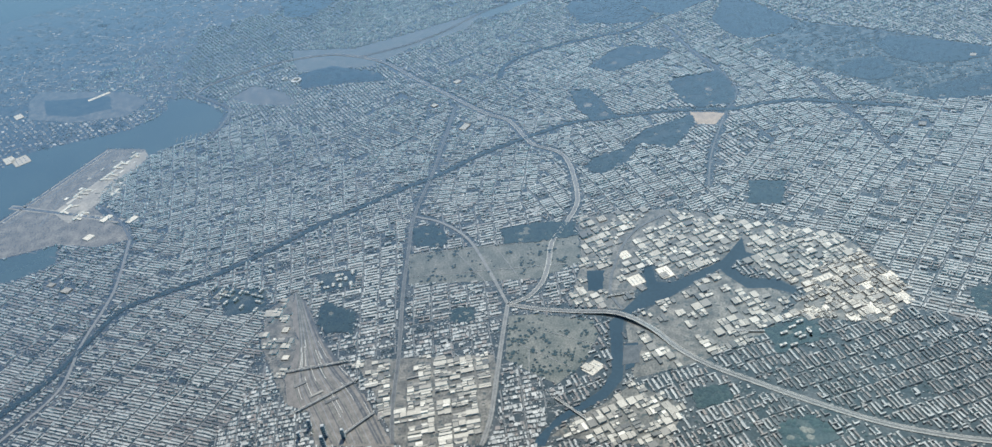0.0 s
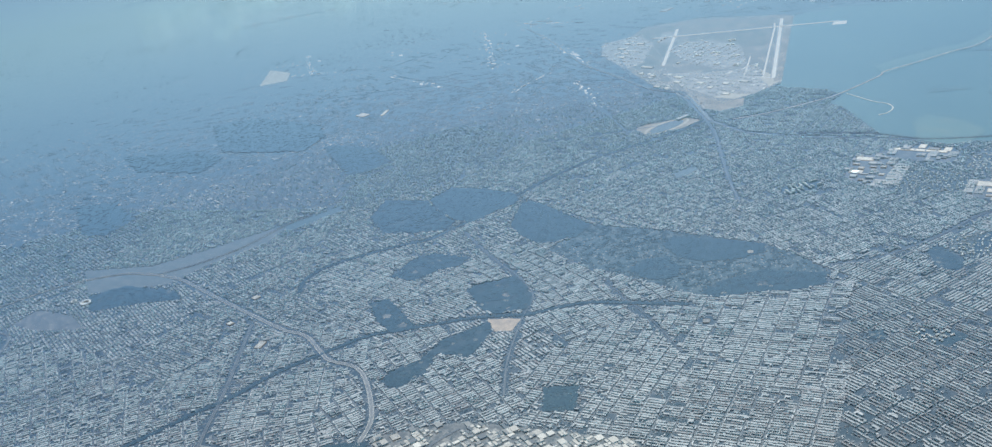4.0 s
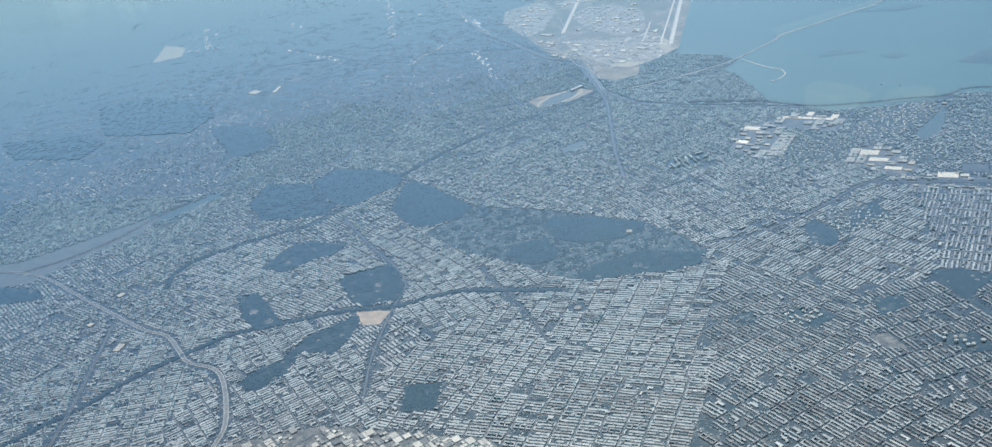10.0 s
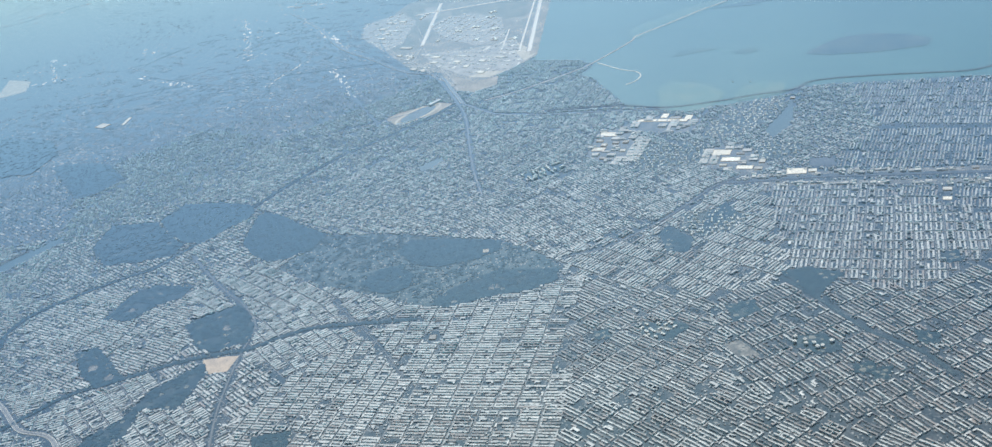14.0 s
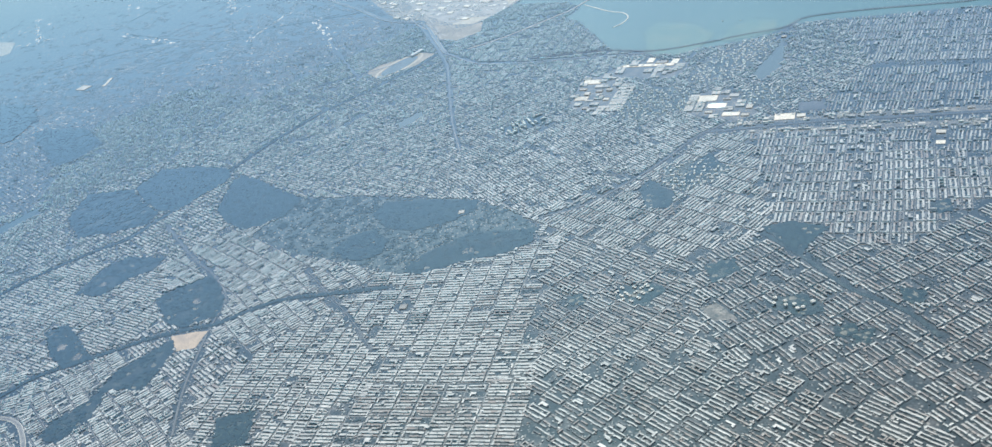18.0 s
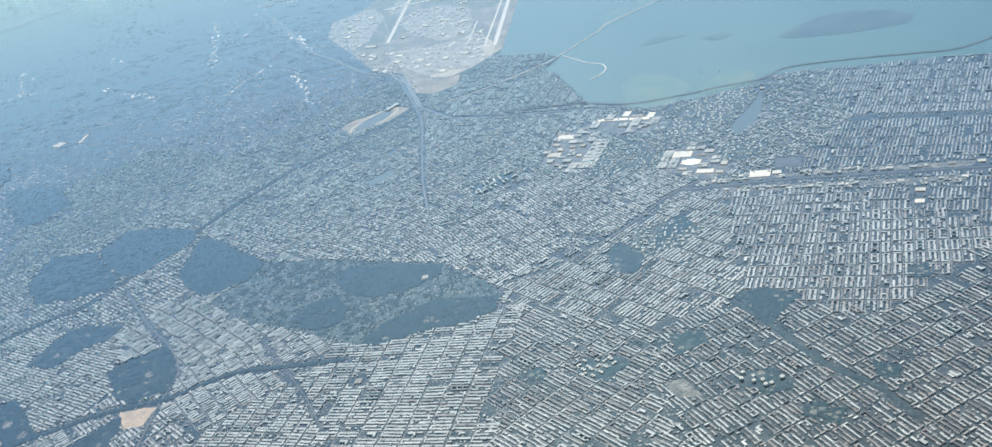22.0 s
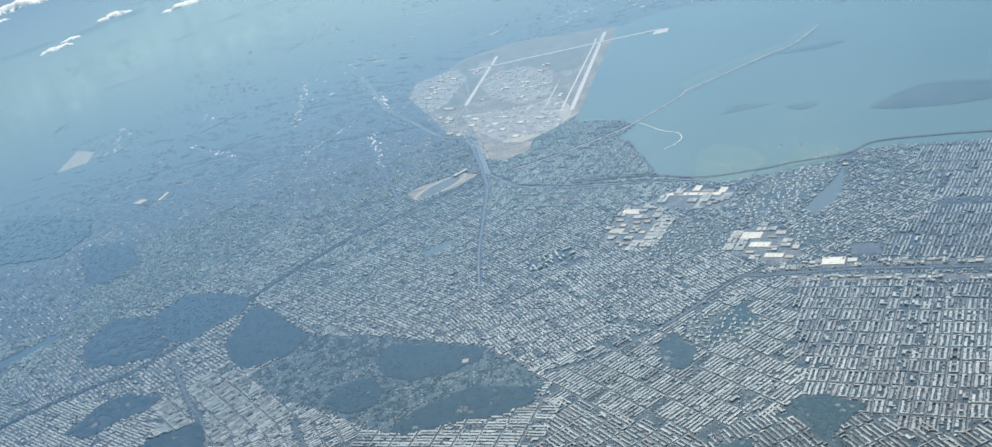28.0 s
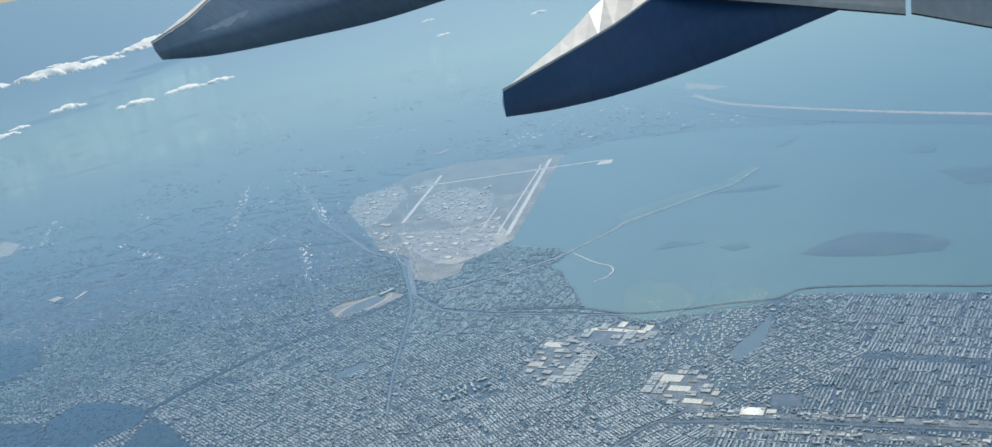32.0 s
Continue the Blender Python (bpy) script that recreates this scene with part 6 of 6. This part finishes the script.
for k, (sx, sy, deg, length, pitch, share, caps) in enumerate(DISTRICTS):
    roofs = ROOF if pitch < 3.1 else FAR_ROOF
    pitch *= 0.93 if roofs is ROOF else 0.82
    length *= 0.9
    a = radians(deg)
    ca, sa = math.cos(a), math.sin(a)
    reach = 150
    nu, nv = int(reach / (length + 1.0)), int(reach / (2 * pitch))
    lay = []
    for bu in range(-nu, nu + 1):
        for bv in range(-nv, nv + 1):
            u0, v0 = bu * (length + 1.0), bv * 2 * pitch
            x, y = sx + u0 * ca - v0 * sa, sy + u0 * sa + v0 * ca
            if x < -410 or x > 660 or y < -560 or y > 560:
                continue
            lay.append((u0, v0, x, y))
    if not lay:
        continue
    lay = np.array(lay)
    near = ((lay[:, 2:3] - seeds[:, 0]) ** 2 + (lay[:, 3:4] - seeds[:, 1]) ** 2).argmin(1) == k
    lay = lay[near & (city_rng.random(len(lay)) > (np.hypot(lay[:, 2] + 530, lay[:, 3] - 75) - 800) / 420)]
    if not len(lay):
        continue
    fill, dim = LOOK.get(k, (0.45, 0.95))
    loose = sx > -20 or k in (21, 27) or pitch > 2.4
    U, V, L, W, H, T, green = [], [], [], [], [], [], []
    def build(u, v, l, w, h, tone):
        U.append(u), V.append(v), L.append(l), W.append(w), H.append(h), T.append(min(max(tone, 0.0), 1.0))

    for u0, v0, x, y in lay:
        u0 += city_rng.normal(0, 0.12)
        # Leafy and bare quarters, older and newer roofing, in patches of a few blocks.
        leafy, aged = noise.noise((x * 0.035, y * 0.035, 3)), 1.0 + 1.1 * noise.noise((x * 0.022, y * 0.022, 14)) + 0.5 * noise.noise((x * 0.08, y * 0.08, 15))
        # The district's dimming, window-edge shade included, multiplies the random roofing age.
        roof_dim = dim * max(0.35, aged)
        tall = city_rng.uniform(0.34, 0.5) * (1 if roofs is ROOF else 0.25)
        luck = city_rng.random()
        if luck < 0.05:
            # A school or a works fills part of the block, with a wing to one side.
            u, v, l, w = u0 + city_rng.uniform(-0.2, 0.2) * length, v0 + city_rng.uniform(-0.3, 0.3) * pitch, length * city_rng.uniform(0.25, 0.45), pitch * city_rng.uniform(0.4, 0.7)
            tone = city_rng.uniform(0.5, 1.0)
            build(u, v, l, w, tall * 1.5, tone)
            build(u + l * city_rng.choice((-0.4, 0.4)), v + w * 0.9, l * 0.25, w * 0.9, tall * 1.45, tone)
            if city_rng.random() < 0.6:
                build(u0 + city_rng.uniform(-0.4, 0.4) * length, v0 - 0.5 * pitch, length * 0.3, pitch * 0.4, tall, city_rng.random())
            continue
        if luck < 0.065 + 0.12 * max(0.0, leafy):
            green.append((u0, v0))
            continue
        if 0.9 < luck < 0.95 and not loose:
            # Apartment houses round a court.
            tone = city_rng.uniform(0.3, 0.9)
            for part_of in range(int(length / 2.6)):
                u = u0 - length / 2 + 1.3 + 2.6 * part_of
                for side in (-0.55, 0.55):
                    build(u, v0 + side * pitch, 2.2, pitch * 0.34, tall * 1.6, tone + city_rng.normal(0, 0.06))
                build(u + city_rng.choice((-0.9, 0.9)), v0, 0.4, pitch * 0.85, tall * 1.6, tone)
            continue
        for side in (-0.5, 0.5):
            u = -length / 2
            v = v0 + side * pitch * city_rng.uniform(0.88, 0.98)
            depth = pitch * fill * city_rng.uniform(0.85, 1.15) * (1.15 if loose else 1)
            row_tone = city_rng.random() ** roof_dim
            while u < length / 2 - 0.4:
                if loose:
                    seg = min(city_rng.choice((0.55, 0.8, 1.2, 2.0)) * (1 if roofs is ROOF else 1.7), length / 2 - u)
                    tone, gap, off = city_rng.random() ** roof_dim, city_rng.choice((0.12, 0.22, 0.4)), 0.12
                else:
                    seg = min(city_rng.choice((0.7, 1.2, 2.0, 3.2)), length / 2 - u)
                    tone, gap, off = 0.65 * row_tone + 0.35 * city_rng.random() ** roof_dim, city_rng.choice((0.03, 0.08, 0.24)), 0.08
                if city_rng.random() < share * (0.97 - 0.15 * max(0.0, leafy)) and seg > gap + 0.15:
                    build(u0 + u + seg / 2, v + city_rng.normal(0, off), seg - gap, depth * city_rng.uniform(0.78, 1.18), tall * city_rng.choice((0.8, 1, 1, 1.2)), tone)
                u += seg
        for end in (-0.5, 0.5):
            main_street = round(u0 / (length + 1.0)) % 4 == 0 and end > 0
            if main_street and not loose:
                # Shops line the wider avenues.
                for at in (-0.6, -0.2, 0.2, 0.6):
                    build(u0 + end * (length - 0.5), v0 + at * pitch, city_rng.uniform(0.45, 0.7), pitch * city_rng.uniform(0.28, 0.4), tall * city_rng.uniform(0.9, 1.4), 0.25 + 0.75 * city_rng.random() ** roof_dim)
            elif city_rng.random() < caps:
                build(u0 + end * (length - 0.6), v0 + city_rng.choice((-0.3, 0, 0.3)) * pitch, city_rng.uniform(0.45, 0.75), pitch * city_rng.uniform(0.5, 1.5), tall * city_rng.uniform(1.0, 1.5), city_rng.random() ** roof_dim)
    if roofs is ROOF and dim < 1.1:
        # A street on one side of each block and an avenue at its end.
        for su, sv, along, wide in ((lay[:, 0], lay[:, 1] + pitch, length + 1, 0.5), (lay[:, 0] + (length + 1) / 2, lay[:, 1], 0.5, 2 * pitch)):
            px, py = bend(sx + su * ca - sv * sa, sy + su * sa + sv * ca)
            lies = free(px, py)
            streets.append(np.stack([px, py, np.full(len(px), along), np.full(len(px), wide), np.full(len(px), a)], 1)[lies])
    U, V, L, W, H, T = (np.array(q) for q in (U, V, L, W, H, T))
    X, Y = bend(sx + U * ca - V * sa, sy + U * sa + V * ca)
    ok = free(X, Y) & free(X + ca * L / 2, Y + sa * L / 2) & free(X - ca * L / 2, Y - sa * L / 2)
    if ok.sum() < 3:
        continue
    footprints.append((X[ok], Y[ok], L[ok], W[ok], a))
    close = ok & (np.hypot(X + 525, Y - 40) < CLOSE_BY)
    near_houses += list(zip(X[close], Y[close], L[close], W[close], H[close], [deg] * close.sum()))
    ok &= ~close
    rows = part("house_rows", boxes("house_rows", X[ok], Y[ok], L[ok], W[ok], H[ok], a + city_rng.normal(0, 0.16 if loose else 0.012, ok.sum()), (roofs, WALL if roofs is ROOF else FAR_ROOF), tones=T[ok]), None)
    tagged(rows, "long rows of pale flat-roofed brick town houses", "houses", kind="stuff")
    # Trees in the yards and along the streets.
    n = int(len(lay) * length * pitch * (0.32 if roofs is ROOF else 0.25))
    pick = city_rng.integers(0, len(lay), n)
    tu = lay[pick, 0] + city_rng.uniform(-0.5, 0.5, n) * (length + 1)
    tv = lay[pick, 1] + city_rng.choice((0, 1), n) * pitch + city_rng.normal(0, 0.22, n)
    for u0, v0 in green:
        m = int(length * pitch * 2.2)
        tu = np.append(tu, u0 + city_rng.uniform(-0.45, 0.45, m) * length)
        tv = np.append(tv, v0 + city_rng.uniform(-0.8, 0.8, m) * pitch)
    X, Y = bend(sx + tu * ca - tv * sa, sy + tu * sa + tv * ca)
    shade = np.sin(X * 0.21 + 2 * np.sin(Y * 0.13)) + np.sin(Y * 0.27 + 2 * np.sin(X * 0.11)) + np.sin((X + Y) * 0.09)
    ok = free(X, Y) & (shade > city_rng.uniform(-1.6, 2.2, len(X)))
    r = city_rng.uniform(0.2, 0.44, ok.sum())
    tagged(part("yard_trees", crowns("yard_trees", X[ok], Y[ok], r, 0.04 + r * city_rng.uniform(0.15, 0.3, len(r)), k, plain=True), CROWN), "dark green yard and street trees between houses", "trees", kind="stuff")

X, Y, L, W, turn = np.concatenate(streets).T
tagged(part("streets", boxes("streets", X, Y, L, W, 0.03, turn, (PAVING, PAVING)), None), "grey paved streets and avenues between house rows", "streets", kind="stuff")

# Sheds, back houses, garages and corner shops in what the rows leave open.
CELL = 0.5
built = np.zeros((2240, 2140), bool)
for X, Y, L, W, turn in footprints:
    for du in np.linspace(-0.55, 0.55, 9):
        for dv in (-0.6, 0, 0.6):
            px, py = X + du * L * np.cos(turn) - dv * W * np.sin(turn), Y + du * L * np.sin(turn) + dv * W * np.cos(turn)
            built[np.clip(((py + 560) / CELL).astype(int), 0, 2239), np.clip(((px + 410) / CELL).astype(int), 0, 2139)] = True
fill_rng = np.random.default_rng(23)
n = 420000
X, Y = fill_rng.uniform(-400, 330, n), fill_rng.uniform(-470, 470, n)
ok = free(X, Y) & (np.hypot(X + 525, Y - 60) < 820) & (fill_rng.random(n) < 0.45)
X, Y = X[ok], Y[ok]
clear = ~built[np.clip(((Y + 560) / CELL).astype(int), 0, 2239), np.clip(((X + 410) / CELL).astype(int), 0, 2139)]
X, Y = X[clear], Y[clear]
near = np.zeros(len(X), int)
for lo in range(0, len(X), 20000):
    near[lo:lo + 20000] = ((X[lo:lo + 20000, None] - seeds[:, 0]) ** 2 + (Y[lo:lo + 20000, None] - seeds[:, 1]) ** 2).argmin(1)
size = fill_rng.lognormal(-0.75, 0.35, len(X))
turn = np.radians(np.array([d[2] for d in DISTRICTS], float)[near]) + fill_rng.choice((0, 1.571), len(X)) + fill_rng.normal(0, 0.05, len(X))
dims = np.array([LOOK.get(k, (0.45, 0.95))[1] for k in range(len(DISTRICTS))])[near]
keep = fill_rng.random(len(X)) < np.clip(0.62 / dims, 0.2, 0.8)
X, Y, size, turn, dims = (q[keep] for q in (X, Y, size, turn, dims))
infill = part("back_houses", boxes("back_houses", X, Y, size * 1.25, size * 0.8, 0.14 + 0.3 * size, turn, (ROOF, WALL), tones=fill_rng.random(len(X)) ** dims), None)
tagged(infill, "small garages, back houses and corner shops between rows", "houses", kind="stuff")

# The nearest houses stand singly: brick walls with a parapet, a roof and a stair bulkhead on it.
town_house = thing("town_house", "pale flat-roofed brick town house in a terrace", "house", "nearest town houses")
part("wall", shell(1, 1, 1, 0.05, 0.12), TOWN_WALL, town_house)
roof = part("roof", block(-0.46, -0.46, 0.46, 0.46, 0.9, 1.0), TOWN_ROOF, town_house)
part("stair_bulkhead", block(-0.1, -0.25, 0.06, 0.05, 1.0, 1.5), TOWN_WALL, roof)
near_houses.sort(key=lambda q: math.hypot(q[0] + 525, q[1] - 40))
for i, (x, y, l, w, h, deg) in enumerate(near_houses[:290]):
    m = pose(x, y, 0, 0, 0, deg) @ Matrix.Diagonal((l, w, h, 1))
    if i > 0:
        copy_thing(town_house, m)
    else:
        town_house.matrix_basis = m
X, Y, L, W, H, turn = np.array(near_houses[290:]).T
tagged(part("house_rows", boxes("house_rows", X, Y, L, W, H, np.radians(turn), (ROOF, WALL)), None), "rows of pale flat-roofed brick town houses", "houses", kind="stuff")

# Far suburbs: loose houses and larger roofs thinning out towards the horizon.
n = 110000
d = 640 + 1420 * city_rng.random(n) ** 1.5
b = np.radians(city_rng.uniform(58, 146, n))
X, Y = -530 + d * np.sin(b), 75 + d * np.cos(b)
swell = np.array([noise.noise((p * 0.012, q * 0.012, 9)) for p, q in zip(X, Y)])
ok = free(X, Y) & ((d > 780) | (X > 640) | (np.abs(Y) > 540)) & (swell > city_rng.uniform(-0.5, 0.35, n)) & (X < X0 + NX - 2) & (Y > Y0 + 2)
X, Y, d = X[ok], Y[ok], d[ok]
grow = np.clip(d / 800, 0.8, 2.2)
size = city_rng.lognormal(-0.22, 0.38, len(X)) * grow
turn = np.radians(20 + 60 * np.round(np.array([noise.noise((p * 0.006, q * 0.006, 4)) for p, q in zip(X, Y)]) * 3) / 3)
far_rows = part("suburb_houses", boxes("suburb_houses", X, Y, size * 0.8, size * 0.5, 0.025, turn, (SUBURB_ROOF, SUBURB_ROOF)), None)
tagged(far_rows, "far pale roofs of suburban houses among trees", "houses", kind="stuff")

# Belts and patches of trees between the suburbs.
n = 21000
d = 560 + 1450 * city_rng.random(n) ** 1.3
b = np.radians(city_rng.uniform(58, 146, n))
X, Y = -530 + d * np.sin(b), 75 + d * np.cos(b)
swell = np.array([noise.noise((p * 0.009, q * 0.009, 21)) + 0.5 * noise.noise((p * 0.03, q * 0.03, 22)) for p, q in zip(X, Y)])
ok = free(X, Y) & (swell > city_rng.uniform(0.05, 0.45, n)) & (X < X0 + NX - 2) & (Y > Y0 + 2)
X, Y, d = X[ok], Y[ok], d[ok]
r = city_rng.uniform(0.6, 1.5, len(X)) * np.clip(d / 800, 0.8, 1.8)
tagged(part("tree_belts", crowns("tree_belts", X, Y, r, 0.06 + 0.02 * r, 91, FAR_CROWN, True), FAR_CROWN), "dark blue-green tree belts between far suburbs", "trees", kind="stuff")

# Clusters of large white roofs far off: malls, depots and bayside towns.
for i, (cx, cy) in enumerate(((538, -406), (546, -421), (565, -440), (573, -494), (491, -487), (560, -558), (468, -571), (387, -578), (1021, -228), (655, -199), (639, -137), (567, -121), (1080, 117), (1074, 82), (491, -99), (703, 99), (1348, -32), (1084, -131), (658, -30), (712, -270), (443, -229), (379, -267))):
    m = 16
    spread = 5 + 0.012 * math.hypot(cx + 490, cy + 33)
    X, Y = cx + city_rng.normal(0, spread, m), cy + city_rng.normal(0, spread * 0.7, m)
    size = city_rng.lognormal(0.3, 0.45, m)
    ok = (np.hypot(X + 530, Y - 75) < 1990)
    if ok.any():
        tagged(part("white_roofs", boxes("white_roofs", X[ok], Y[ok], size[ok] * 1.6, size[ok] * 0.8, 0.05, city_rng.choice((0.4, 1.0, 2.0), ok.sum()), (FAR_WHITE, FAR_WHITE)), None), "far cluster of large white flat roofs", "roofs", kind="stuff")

# Shops and depots strung along the far highways.
STRIPS = (((1100, 154), (1072, 86)), ((1104, 94), (1080, -11)), ((1199, -228), (912, -230)), ((671, -190), (615, -239)), ((667, -139), (488, -97)), ((579, -184), (387, -176)), ((648, 106), (620, 59)), ((627, 82), (750, 76)),
          ((360, -78), (409, -138)), ((353, -142), (250, -128)), ((538, 5), (437, -31)), ((768, -300), (746, -371)), ((893, -292), (826, -356)), ((1138, -66), (1116, -99)), ((940, -138), (917, -167)))
for a, b in STRIPS:
    a, b = Vector(a), Vector(b)
    m = int((b - a).length / 2.6)
    at = city_rng.random(m)
    spread = 0.8 + 0.0012 * math.hypot(a.x + 530, a.y - 75)
    X, Y = a.x + (b.x - a.x) * at + city_rng.normal(0, spread, m), a.y + (b.y - a.y) * at + city_rng.normal(0, spread, m)
    size = city_rng.lognormal(0.1, 0.45, m) * (0.7 + 0.0006 * math.hypot(a.x + 530, a.y - 75))
    turn = math.atan2(b.y - a.y, b.x - a.x)
    tagged(part("white_roofs", boxes("white_roofs", X, Y, size * 1.4, size * 0.7, 0.05, np.full(m, turn), (FAR_WHITE, FAR_WHITE)), None), "far white shop roofs strung along a highway", "roofs", kind="stuff")
